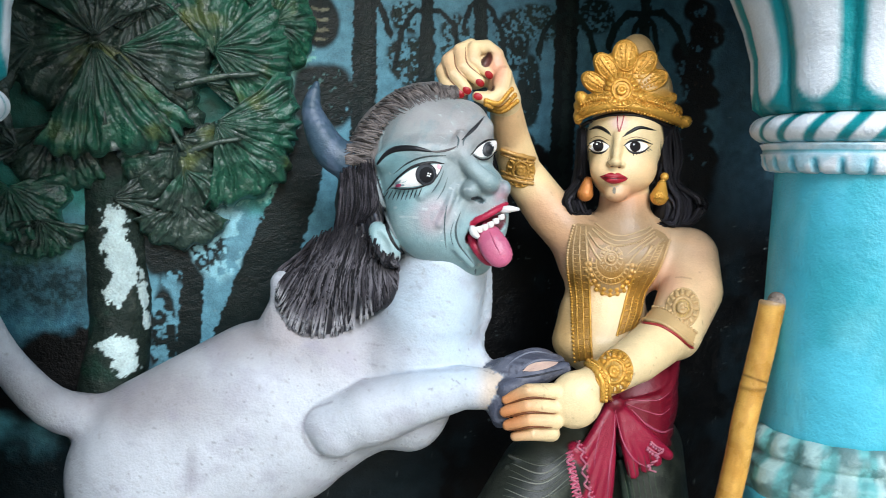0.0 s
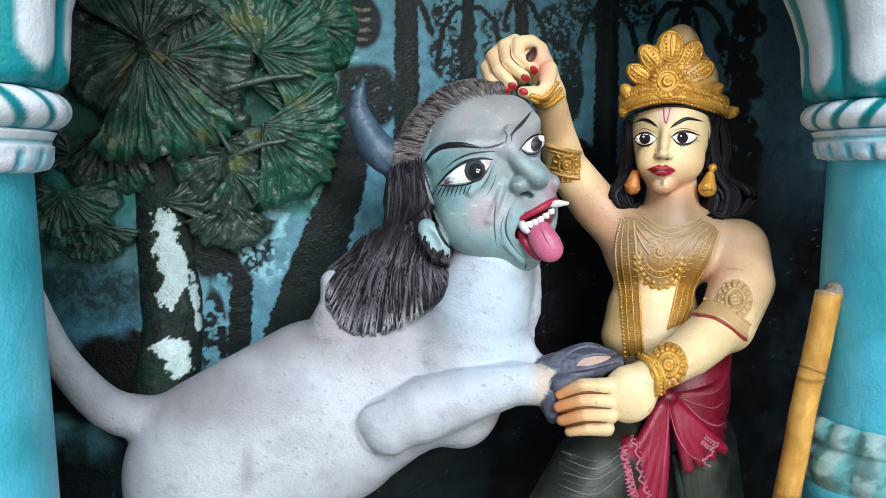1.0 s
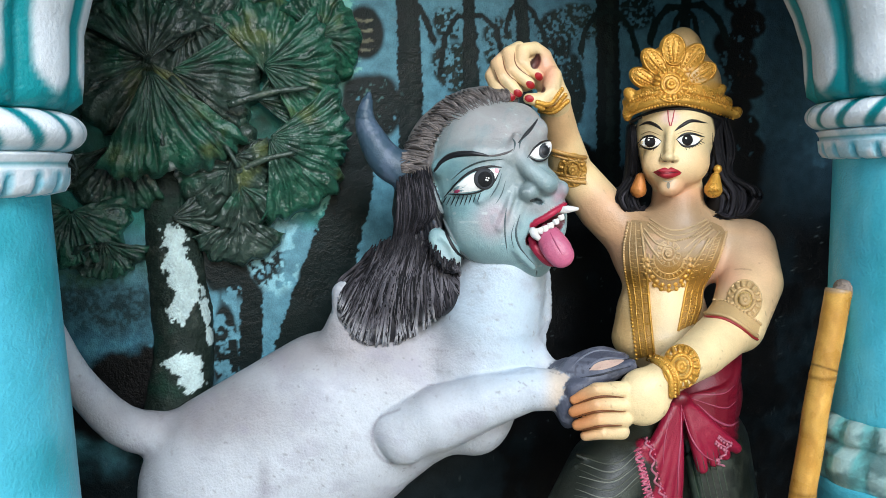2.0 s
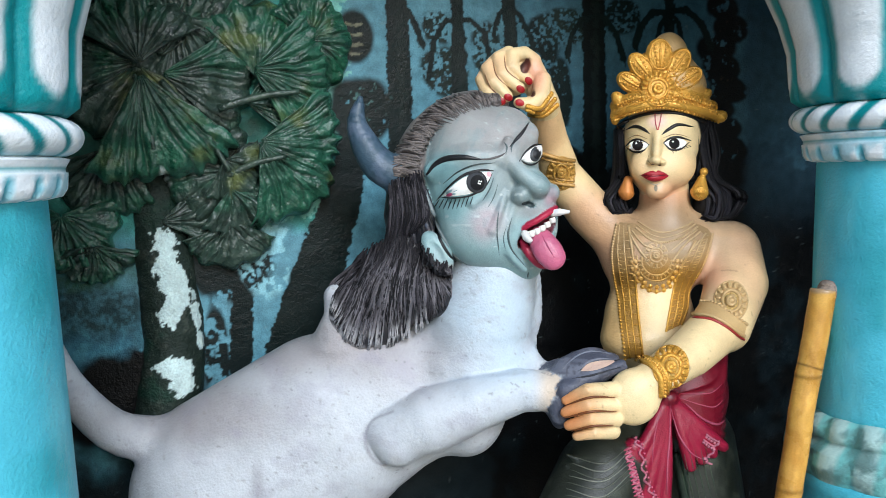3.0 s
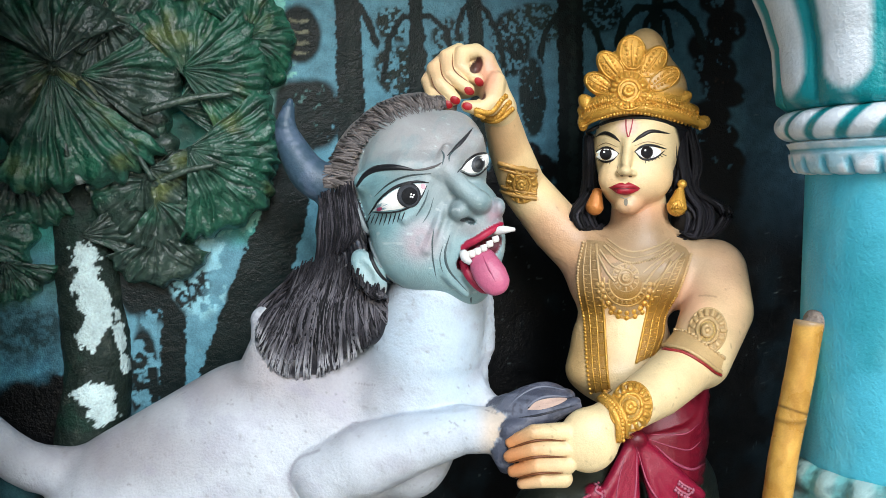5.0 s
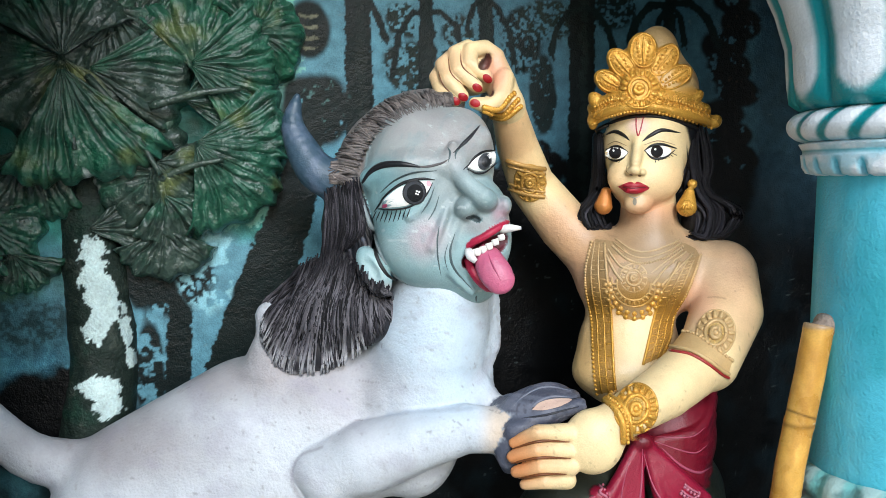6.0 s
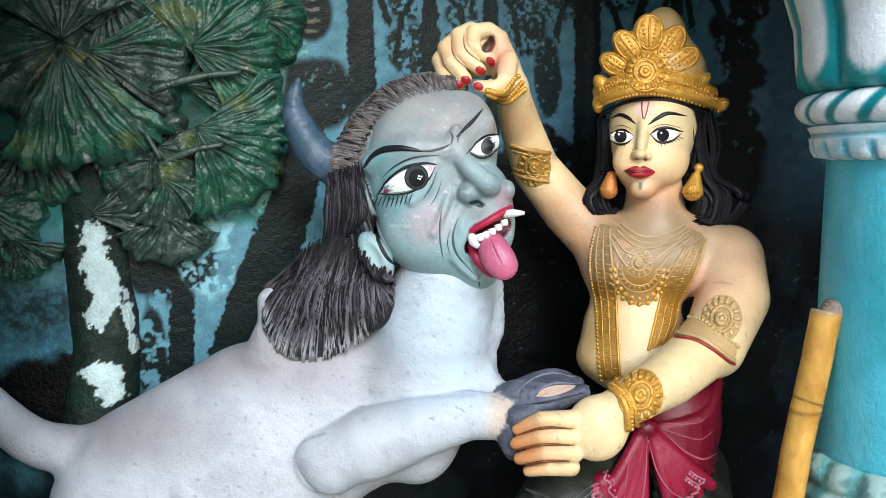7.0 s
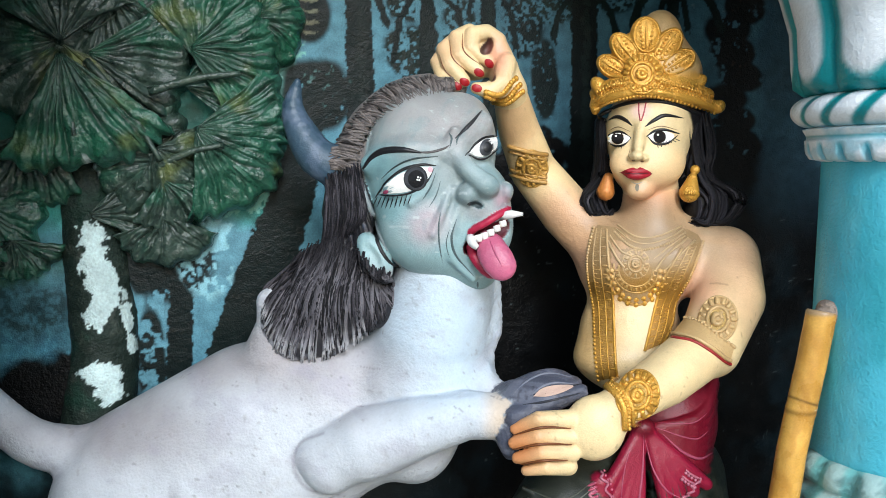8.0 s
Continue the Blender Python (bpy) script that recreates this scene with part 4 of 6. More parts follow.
    rosette(body, pile, (1.006, 1.400, 1.263), 0.018, (*tint("c9a866"), 0.4), 8, 1.0)
    for pts, r in (([(0.752, 1.352, 1.181), (0.767, 1.330, 1.172), (0.776, 1.314, 1.149), (0.780, 1.317, 1.112)], 0.0062), ([(0.764, 1.350, 1.186), (0.780, 1.332, 1.177), (0.789, 1.312, 1.153), (0.795, 1.318, 1.112)], 0.0040)):
        ridge(body, pile, pts, r, GOLD, 0.001, 26)
    beads(body, pile, [(0.758, 1.351, 1.184), (0.774, 1.331, 1.175), (0.783, 1.313, 1.151), (0.788, 1.318, 1.112)], 18, 0.0042, GOLD, 0.003)
    rosette(body, pile, (0.805, 1.322, 1.166), 0.040, GOLD, 15)
    rosette(body, pile, (0.800, 1.320, 1.166), 0.019, (*tint("c9a04e"), 0.8), 8, 1.0)
    rosette(body, pile, (0.752, 1.655, 1.537), 0.036, (*tint("c39648"), 0.8), 13)
    rosette(body, pile, (0.752, 1.655, 1.537), 0.017, (*tint("c39648"), 0.8), 8, 1.0)
    for dz, r in ((0.030, 0.0048), (0.020, 0.0030), (-0.026, 0.0048), (-0.016, 0.0030)):
        ridge(body, pile, [(0.715, 1.680, 1.552 + dz), (0.750, 1.660, 1.540 + dz), (0.792, 1.668, 1.534 + dz)], r, (*tint("b98f4e"), 0.5), 0.001, 18)
    for pts in ([(0.699, 1.350, 1.112), (0.645, 1.346, 1.120), (0.606, 1.377, 1.101)], [(0.700, 1.347, 1.085), (0.643, 1.344, 1.093), (0.604, 1.375, 1.077)], [(0.692, 1.346, 1.059), (0.647, 1.340, 1.066), (0.615, 1.369, 1.052)]):
        ridge(body, pile, pts, 0.0026, tint("6e3d18"), 0.0016, 20, True)
    # gloss highlights on the dark folds, painted as pale raised lines
    for j in range(7):
        a, b = np.array((0.664, 1.460, 0.965)) + np.array((-0.003 * j, 0, -0.013 * j)), np.array((0.798, 1.462, 0.966)) + np.array((0, 0.0, -0.012 * j))
        ridge(body, pile, [a, (a + b) / 2 + np.array((0.0, -0.01, -0.022 - 0.004 * (j % 3))), b], 0.0017, tint("6d6f64") if j % 2 else tint("4a4d42"), 0.0, 22, True)
    for j in range(6):
        a = np.array((0.908, 1.446, 0.933)) + np.array((0.018 * j, 0.006 * j, 0))
        ridge(body, pile, [a, a + np.array((0.03, 0, -0.12))], 0.0013, tint("43503f"), 0.0, 14, True)
    # pale lace edging of the sash
    PALE_RED = tint("b06a7a")
    for pts, wave in (([(0.798, 1.446, 0.990), (0.814, 1.444, 0.960), (0.812, 1.430, 0.919), (0.826, 1.430, 0.880), (0.842, 1.430, 0.850)], 0.004), ([(0.778, 1.440, 0.965), (0.782, 1.424, 0.930), (0.786, 1.418, 0.903), (0.806, 1.436, 0.865)], 0.006)):
        P = curve(pts, 44)
        P = P + AXES[0] * (wave * np.sin(np.arange(44) * 0.9))[:, None]
        ridge(body, pile, P, 0.0026, PALE_RED, 0.001, 60)
        beads(body, pile, curve(pts, 20) + AXES[0] * 0.007, 15, 0.0028, tint("b2566c"), 0.001)
    for j in range(14):
        u = j / 13
        a = np.array((0.790, 1.440, 0.972)) * (1 - u) + np.array((0.808, 1.430, 0.868)) * u
        ridge(body, pile, [a, a - AXES[0] * 0.016 - AXES[2] * 0.007], 0.0032, tint("a8475f"), 0.0005, 6, True)
    for pts in ([(0.963, 1.425, 0.980), (0.975, 1.424, 0.970), (0.990, 1.423, 0.961)], [(0.958, 1.428, 0.968), (0.970, 1.427, 0.958), (0.985, 1.428, 0.949)]):
        ridge(body, pile, pts, 0.0022, PALE_RED, 0.001, 12)
        beads(body, pile, [np.array(p) - AXES[2] * 0.006 for p in pts], 5, 0.0034, PALE_RED, 0.001)
    P = curve([(0.992, 1.424, 0.962), (0.975, 1.426, 0.935), (0.962, 1.428, 0.925), (0.985, 1.440, 0.905)], 26)
    ridge(body, pile, P + AXES[0] * (0.004 * np.sin(np.arange(26) * 1.1))[:, None], 0.0026, PALE_RED, 0.001, 40)
    # hems of the red cloth, and pinkish highlights painted on its fold rims
    for pts, r in (([(0.884, 1.440, 1.050), (0.872, 1.424, 0.990), (0.866, 1.424, 0.930), (0.868, 1.430, 0.862)], 0.0024), ([(0.886, 1.440, 1.041), (0.900, 1.432, 0.985), (0.925, 1.426, 0.945), (0.962, 1.428, 0.922)], 0.0022), ([(0.928, 1.448, 1.045), (0.960, 1.436, 1.012), (1.000, 1.440, 0.992), (1.040, 1.460, 0.990)], 0.0030),
                   ([(0.915, 1.452, 1.058), (0.960, 1.442, 1.040), (1.000, 1.448, 1.028), (1.040, 1.470, 1.032)], 0.0016), ([(0.920, 1.452, 1.066), (0.965, 1.444, 1.062), (1.000, 1.452, 1.060), (1.040, 1.475, 1.066)], 0.0014), ([(0.855, 1.435, 1.035), (0.838, 1.430, 0.985), (0.832, 1.428, 0.930)], 0.0014)):
        ridge(body, pile, pts, r, tint("a04a60"), 0.0, 30, True)

    # fist with red nails
    fist = Clay((0.488, 1.480, 1.619), (0.783, 1.731, 1.840), 0.0019)
    fist.limb([(0.701, 1.622, 1.658), (0.687, 1.602, 1.684)], [0.0305, 0.0305], SKIN, 0.01)
    fist.limb([(0.686, 1.603, 1.684), (0.675, 1.600, 1.724), (0.662, 1.609, 1.771)], [0.032, 0.028, 0.022], SKIN, 0.012)
    fist.ball((0.622, 1.624, 1.747), (0.045, 0.030, 0.042), SKIN, 0.012, turn=(0, 35, 0))
    fist.limb([(0.664, 1.603, 1.775), (0.643, 1.601, 1.790), (0.615, 1.598, 1.785), (0.607, 1.587, 1.759), (0.638, 1.575, 1.734)], [0.017, 0.015, 0.0155, 0.0155, 0.0115], SKIN, 0.0025)
    fist.limb([(0.616, 1.620, 1.793), (0.589, 1.611, 1.780), (0.587, 1.589, 1.746), (0.616, 1.570, 1.716)], [0.015, 0.0155, 0.016, 0.0115], SKIN, 0.0025)
    fist.limb([(0.590, 1.626, 1.778), (0.566, 1.616, 1.759), (0.568, 1.593, 1.730), (0.590, 1.573, 1.699)], [0.015, 0.0155, 0.016, 0.0115], SKIN, 0.0025)
    fist.limb([(0.572, 1.630, 1.759), (0.555, 1.622, 1.737), (0.559, 1.599, 1.709), (0.578, 1.579, 1.691)], [0.014, 0.0145, 0.0145, 0.011], SKIN, 0.0025)
    fist.limb([(0.674, 1.580, 1.733), (0.661, 1.565, 1.698), (0.635, 1.560, 1.681), (0.608, 1.558, 1.685)], [0.018, 0.019, 0.016, 0.0105], SKIN, 0.005)
    fist.ball((0.636, 1.579, 1.762), (0.011, 0.03, 0.020), tint("35292a"), 0.004, turn=(0, 25, 0), cut=True)
    fist.ball((0.638, 1.557, 1.706), (0.006, 0.02, 0.010), tint("4a2a28"), 0.004, cut=True)
    V, F, C = fist.skin()
    patch(V, C, (0.661, 1.585, 1.740), (0.02, 0.06, 0.04), tint("dd8a78"), 0.6, 0.6)
    patch(V, C, (0.568, 1.605, 1.758), (0.05, 0.06, 0.04), tint("e9b48a"), 0.7, 0.5)
    pile.add(V, F, C)
    for p, tilt in (((0.633, 1.560, 1.729), 50), ((0.612, 1.555, 1.712), 35), ((0.587, 1.561, 1.696), 30), ((0.575, 1.569, 1.689), 25), ((0.606, 1.548, 1.684), 15)):
        decal(fist, pile, ring_of(p, 0.0095, 0.0072, 12, -tilt), NAIL, 0.0015)
    for pts in ([(0.592, 1.589, 1.785), (0.592, 1.576, 1.752), (0.619, 1.564, 1.726)], [(0.569, 1.595, 1.774), (0.572, 1.580, 1.739), (0.603, 1.568, 1.708)], [(0.551, 1.598, 1.748), (0.558, 1.582, 1.717), (0.580, 1.573, 1.695)]):
        ridge(fist, pile, pts, 0.0014, tint("7a4a2c"), 0.0, 18, True)
    for k, pts in enumerate(([(0.647, 1.603, 1.674), (0.667, 1.575, 1.664), (0.705, 1.588, 1.694)], [(0.652, 1.600, 1.663), (0.676, 1.582, 1.660), (0.713, 1.594, 1.682)], [(0.648, 1.604, 1.681), (0.660, 1.568, 1.675), (0.694, 1.581, 1.705)])):
        beads(fist, pile, pts, 16, 0.0055, GOLD, 0.001)

    head = Clay((0.763, 1.420, 1.364), (1.275, 1.787, 1.903), 0.0017)
    # face
    head.ball((0.987, 1.618, 1.607), (0.084, 0.088, 0.100), SKIN)
    head.ball((0.968, 1.595, 1.532), (0.061, 0.068, 0.052), SKIN, 0.035)
    head.ball((0.935, 1.557, 1.491), (0.024, 0.020, 0.017), SKIN, 0.02)
    head.ball((0.911, 1.577, 1.546), (0.024, 0.022, 0.026), SKIN, 0.03)
    head.ball((0.992, 1.555, 1.544), (0.028, 0.022, 0.028), SKIN, 0.03)
    head.limb([(0.934, 1.553, 1.617), (0.921, 1.538, 1.576)], [0.0075, 0.0095], SKIN, 0.014)
    head.ball((0.916, 1.532, 1.559), (0.0115, 0.012, 0.0095), SKIN, 0.008)
    head.ball((0.910, 1.544, 1.556), (0.0065, 0.009, 0.006), SKIN, 0.006)
    head.ball((0.934, 1.536, 1.554), (0.0065, 0.009, 0.006), SKIN, 0.006)
    head.ball((0.895, 1.573, 1.592), (0.019, 0.010, 0.011), SKIN, 0.008)
    head.ball((0.975, 1.549, 1.593), (0.020, 0.010, 0.011), SKIN, 0.008)
    head.ball((0.919, 1.543, 1.530), (0.021, 0.010, 0.0045), SKIN, 0.004)
    head.ball((0.919, 1.542, 1.520), (0.017, 0.010, 0.005), SKIN, 0.004)
    head.limb([(0.989, 1.610, 1.492), (0.987, 1.607, 1.404)], [0.054, 0.058], SKIN, 0.01)
    # hair: cap and the masses behind the locks
    head.ball((1.018, 1.638, 1.636), (0.088, 0.085, 0.10), HAIR, 0.006)
    head.limb([(1.076, 1.590, 1.633), (1.078, 1.588, 1.539), (1.086, 1.585, 1.470)], [0.018, 0.020, 0.026], HAIR, 0.008)
    head.limb([(0.906, 1.666, 1.627), (0.906, 1.668, 1.545), (0.898, 1.664, 1.475)], [0.012, 0.014, 0.020], HAIR, 0.008)
    # crown
    head.ball((1.098, 1.592, 1.452), (0.040, 0.036, 0.036), HAIR, 0.01)
    head.ball((0.884, 1.674, 1.466), (0.034, 0.034, 0.030), HAIR, 0.01)
    head.ball((1.012, 1.632, 1.717), (0.088, 0.085, 0.08), DULL, 0.004)
    head.ball((1.017, 1.632, 1.779), (0.046, 0.05, 0.068), DULL, 0.02)
    head.limb(curve([(0.880, 1.635, 1.661), (0.890, 1.586, 1.672), (0.933, 1.545, 1.680), (1.005, 1.540, 1.670), (1.102, 1.566, 1.652)], 12), [0.010] * 12, GOLD, 0.008)
    head.limb(curve([(0.883, 1.637, 1.683), (0.899, 1.591, 1.696), (0.941, 1.558, 1.702), (1.012, 1.551, 1.692), (1.089, 1.573, 1.675)], 12), [0.014] * 12, GOLD, 0.010)
    head.ball((1.110, 1.564, 1.652), (0.012, 0.012, 0.014), GOLD, 0.008, turn=(0, 30, 0))
    head.ball((0.879, 1.635, 1.656), (0.010, 0.012, 0.016), GOLD, 0.008)
    head.ball((0.958, 1.580, 1.742), (0.066, 0.016, 0.060), GOLD, 0.012)
    head.ball((0.985, 1.590, 1.705), (0.085, 0.040, 0.030), GOLD, 0.012)
    for p, rx, rz, tilt in (((0.954, 1.574, 1.786), 0.030, 0.038, 0), ((0.918, 1.588, 1.762), 0.024, 0.038, -40), ((0.899, 1.604, 1.731), 0.022, 0.033, -60), ((0.882, 1.620, 1.693), 0.015, 0.024, -40),
                            ((0.996, 1.566, 1.768), 0.025, 0.039, 36), ((1.016, 1.560, 1.735), 0.023, 0.038, 58), ((1.052, 1.564, 1.694), 0.016, 0.030, 58)):
        head.ball(p, (rx, 0.016, rz), GOLD, 0.004, turn=(0, tilt, 0))
    head.ball((0.941, 1.561, 1.715), (0.036, 0.014, 0.036), GOLD, 0.004)
    # earrings
    head.ball((1.047, 1.544, 1.530), (0.0095, 0.009, 0.0095), GOLD, 0.003)
    head.limb([(1.041, 1.544, 1.513), (1.032, 1.539, 1.487)], [0.010, 0.020], GOLD, 0.004)
    head.limb([(0.895, 1.610, 1.517), (0.889, 1.609, 1.490)], [0.010, 0.018], (*tint("c07a3a"), 0.6), 0.004)
    V, F, C = head.skin()
    flesh = np.linalg.norm(C[:, :3] - np.array(SKIN), axis=1) < 0.15
    for p, r, col, fade in (((0.891, 1.577, 1.538), 0.03, tint("e8b884"), 0.5), ((0.995, 1.545, 1.539), 0.03, tint("e8b884"), 0.5), ((0.957, 1.560, 1.469), 0.05, WARM, 0.7), ((0.935, 1.554, 1.645), 0.017, tint("f0cfc4"), 0.8)):
        m = np.zeros((len(V), 3))
        patch(V, m, p, (r, 0.05, r), (1, 1, 1), 0.6)
        blend(C, m[:, 0] * fade * flesh, col)
    pile.tie = (V, pile.n)
    pile.add(V, F, C)
    # wavy locks at both sides, curling under at the shoulders
    pile.slot = 1
    for j in range(30):
        u, v = rnd.random(), rnd.random()
        near = np.array((0, -0.034 * v, 0))
        turn = 0.010 * math.sin(7 * u + 2 * v)
        a = np.array((1.052 + 0.036 * u, 1.585, 1.640)) + near * 0.4
        b = np.array((1.050 + 0.040 * u + turn, 1.580, 1.575)) + near * 0.6
        c = np.array((1.054 + 0.046 * u - turn, 1.578, 1.515)) + near * 0.8
        d = np.array((1.072 + 0.076 * u + turn, 1.570, 1.462 + 0.014 * v)) + near
        e = np.array((1.060 + 0.058 * u, 1.566, 1.418 + 0.010 * v)) + near
        f = np.array((1.034 + 0.040 * u, 1.570, 1.412 + 0.026 * v)) + near * 0.8
        tone = rnd.choice((tint("0d0c0f"), tint("141216"), tint("26242a")))
        # first strand of each lock carries a painted grey highlight
        for i in range(5):
            wob = np.array([rnd.uniform(-0.005, 0.005) for _ in range(3)])
            strand(None, pile, [a + wob, b + wob, c + wob * 0.6, d + wob, e + wob * 0.8, f + wob * 0.4], 0.0040, [HAIR, HAIR, tone, tone if i else tint("4a474d"), tone, HAIR], n=22)
    for j in range(26):
        u, v = rnd.random(), rnd.random()
        near = np.array((0, -0.028 * v, 0))
        a = np.array((0.893 + 0.010 * u, 1.655, 1.630)) + near * 0.4
        b = np.array((0.892 + 0.012 * u, 1.655, 1.530)) + near * 0.7
        c = np.array((0.868 + 0.030 * u, 1.655, 1.492)) + near
        d = np.array((0.848 + 0.044 * u, 1.650, 1.462 + 0.012 * v)) + near
        e = np.array((0.862 + 0.044 * u, 1.648, 1.432 + 0.010 * v)) + near
        f = np.array((0.890 + 0.028 * u, 1.646, 1.440 + 0.014 * v)) + near
        tone = rnd.choice((tint("0d0c0f"), tint("141216"), tint("26242a")))
        # here too a grey highlight is painted on the first strand
        for i in range(5):
            wob = np.array([rnd.uniform(-0.005, 0.005) for _ in range(3)])
            strand(None, pile, [a + wob * 0.5, b + wob * 0.6, c + wob, d + wob, e + wob, f + wob * 0.5], 0.0038, [HAIR, HAIR, tone, tone if i else tint("4a474d"), tone, HAIR], n=20)
    pile.slot = 0
    # painted face
    decal(head, pile, [(0.868, 1.569, 1.592), (0.880, 1.566, 1.601), (0.896, 1.561, 1.602), (0.912, 1.555, 1.593), (0.900, 1.558, 1.582), (0.881, 1.563, 1.581)], WHITE, 0.0007)
    decal(head, pile, [(0.945, 1.545, 1.596), (0.958, 1.542, 1.604), (0.977, 1.537, 1.605), (0.993, 1.531, 1.596), (0.980, 1.533, 1.584), (0.959, 1.540, 1.584)], WHITE, 0.0007)
    for p in ((0.890, 1.562, 1.593), (0.967, 1.539, 1.594)):
        pile.slot = 1
        decal(head, pile, ring_of(p, 0.0118, 0.0118), tint("1c100b"), 0.0012)
        decal(head, pile, ring_of(p, 0.0088, 0.0088), INK, 0.0016)
        pile.slot = 0
        decal(head, pile, ring_of(np.array(p) + AXES[2] * 0.004 - AXES[0] * 0.003, 0.002, 0.002), WHITE, 0.002)
    for pts, r in (([(0.865, 1.570, 1.590), (0.879, 1.566, 1.602), (0.896, 1.561, 1.604), (0.914, 1.555, 1.593)], 0.0030), ([(0.868, 1.568, 1.588), (0.882, 1.563, 1.578), (0.900, 1.558, 1.580), (0.913, 1.555, 1.592)], 0.0022),
                   ([(0.943, 1.546, 1.595), (0.958, 1.542, 1.605), (0.978, 1.537, 1.607), (1.002, 1.528, 1.599)], 0.0030), ([(0.945, 1.545, 1.595), (0.959, 1.540, 1.581), (0.980, 1.533, 1.582), (0.999, 1.529, 1.596)], 0.0024)):
        ridge(head, pile, pts, r, INK, 0.0003, 20, True)
    for pts in ([(0.871, 1.569, 1.607), (0.890, 1.564, 1.614), (0.912, 1.556, 1.605)], [(0.945, 1.547, 1.607), (0.970, 1.540, 1.614), (1.000, 1.530, 1.606)]):
        ridge(head, pile, pts, 0.0009, tint("8a6a45"), 0.0, 16, True)
    ridge(head, pile, [(0.868, 1.572, 1.626), (0.888, 1.567, 1.633), (0.904, 1.561, 1.627), (0.919, 1.556, 1.615)], 0.0042, INK, -0.001, 22, True)
    ridge(head, pile, [(0.940, 1.549, 1.613), (0.958, 1.545, 1.625), (0.978, 1.539, 1.634), (1.010, 1.529, 1.628)], 0.0044, INK, -0.001, 22, True)
    for j in range(7):
        u = j / 6
        a = np.array((0.962, 1.539, 1.581)) * (1 - u) + np.array((0.994, 1.530, 1.590)) * u
        ridge(head, pile, [a, a + AXES[0] * (0.002 + 0.006 * u) - AXES[2] * (0.008 - 0.004 * u)], 0.0007, INK, 0.0003, 5)
        a = np.array((0.870, 1.567, 1.586)) * (1 - u) + np.array((0.897, 1.558, 1.578)) * u
        ridge(head, pile, [a, a - AXES[0] * 0.002 - AXES[2] * 0.005], 0.0006, INK, 0.0003, 5)
    decal(head, pile, [(0.889, 1.550, 1.528), (0.906, 1.546, 1.535), (0.915, 1.543, 1.537), (0.921, 1.541, 1.534), (0.928, 1.539, 1.537), (0.947, 1.532, 1.525), (0.932, 1.536, 1.516), (0.917, 1.540, 1.513), (0.902, 1.545, 1.518)], LIP, 0.0022)
    ridge(head, pile, [(0.888, 1.551, 1.528), (0.905, 1.545, 1.526), (0.919, 1.541, 1.525), (0.934, 1.536, 1.526), (0.948, 1.532, 1.525)], 0.001, tint("55101a"), 0.0024, 18, True)
    for pts in ([(0.925, 1.548, 1.661), (0.925, 1.546, 1.640), (0.927, 1.543, 1.624)], [(0.939, 1.544, 1.661), (0.934, 1.543, 1.640), (0.929, 1.543, 1.624)]):
        ridge(head, pile, pts, 0.0012, tint("b03040"), 0.0002, 12)
    ridge(head, pile, [(0.908, 1.543, 1.510), (0.919, 1.539, 1.506), (0.931, 1.536, 1.510)], 0.0012, tint("b8b0a0"), 0.0, 10, True)
    decal(head, pile, ring_of((0.919, 1.538, 1.499), 0.004, 0.007), tint("8f8672"), 0.0005)
    # shading at the nose's left side, painted as a brown line
    ridge(head, pile, [(0.908, 1.544, 1.576), (0.904, 1.544, 1.560), (0.911, 1.541, 1.550)], 0.001, tint("8a6a40"), -0.0003, 12, True)
    for p in ((0.910, 1.536, 1.550), (0.925, 1.531, 1.548)):
        decal(head, pile, ring_of(p, 0.0035, 0.0016), tint("6a4a30"), 0.0004)
    ridge(head, pile, [(1.031, 1.542, 1.610), (1.028, 1.538, 1.564), (1.028, 1.545, 1.528), (1.017, 1.546, 1.514)], 0.0042, HAIR, -0.001, 18, True)
    ridge(head, pile, [(0.876, 1.591, 1.631), (0.876, 1.597, 1.581), (0.881, 1.600, 1.532)], 0.0035, HAIR, -0.001, 16, True)
    ridge(head, pile, [(0.878, 1.623, 1.638), (0.898, 1.577, 1.654), (0.933, 1.546, 1.661), (0.990, 1.538, 1.656), (1.070, 1.553, 1.632)], 0.0045, HAIR, -0.001, 26)
    # crown work
    rosette(head, pile, (0.935, 1.551, 1.713), 0.037, GOLD, 18, 1.0)
    for p, rx, rz, tilt in (((0.948, 1.560, 1.786), 0.030, 0.038, 0), ((0.912, 1.576, 1.761), 0.024, 0.038, 40), ((0.893, 1.592, 1.730), 0.022, 0.033, 60), ((0.990, 1.553, 1.768), 0.025, 0.039, -36), ((1.010, 1.547, 1.735), 0.023, 0.038, -58)):
        ridge(head, pile, ring_of(p, rx * 0.80, rz * 0.84, 14, tilt), 0.0022, GOLD, 0.0005, 30, closed=True)
        up = ring_of(p, 0, rz * 0.66, 4, tilt)
        ridge(head, pile, [up[1], up[3]], 0.0030, GOLD, 0.0008, 8, True)
        for side in (-1, 1):
            o = ring_of(p, rx * 0.42, 0, 4, tilt)[0 if side > 0 else 2] - np.array(p)
            beads(head, pile, [up[1] * 0.85 + np.array(p) * 0.15 + o, up[3] + o * 0.5], 7, 0.0032, GOLD, 0.0)
    # embossed scales round the medallion and along the band
    for j in range(26):
        u = j / 25
        p = curve([(0.874, 1.622, 1.672), (0.890, 1.582, 1.690), (0.916, 1.556, 1.690), (0.985, 1.540, 1.690), (1.040, 1.550, 1.683), (1.090, 1.562, 1.664)], 26)[j]
        ridge(head, pile, ring_of(p + AXES[2] * (0.006 * (j % 2)), 0.0052, 0.0075, 8, 25 * math.sin(j * 1.9)), 0.0018, GOLD, 0.0005, 12, closed=True)
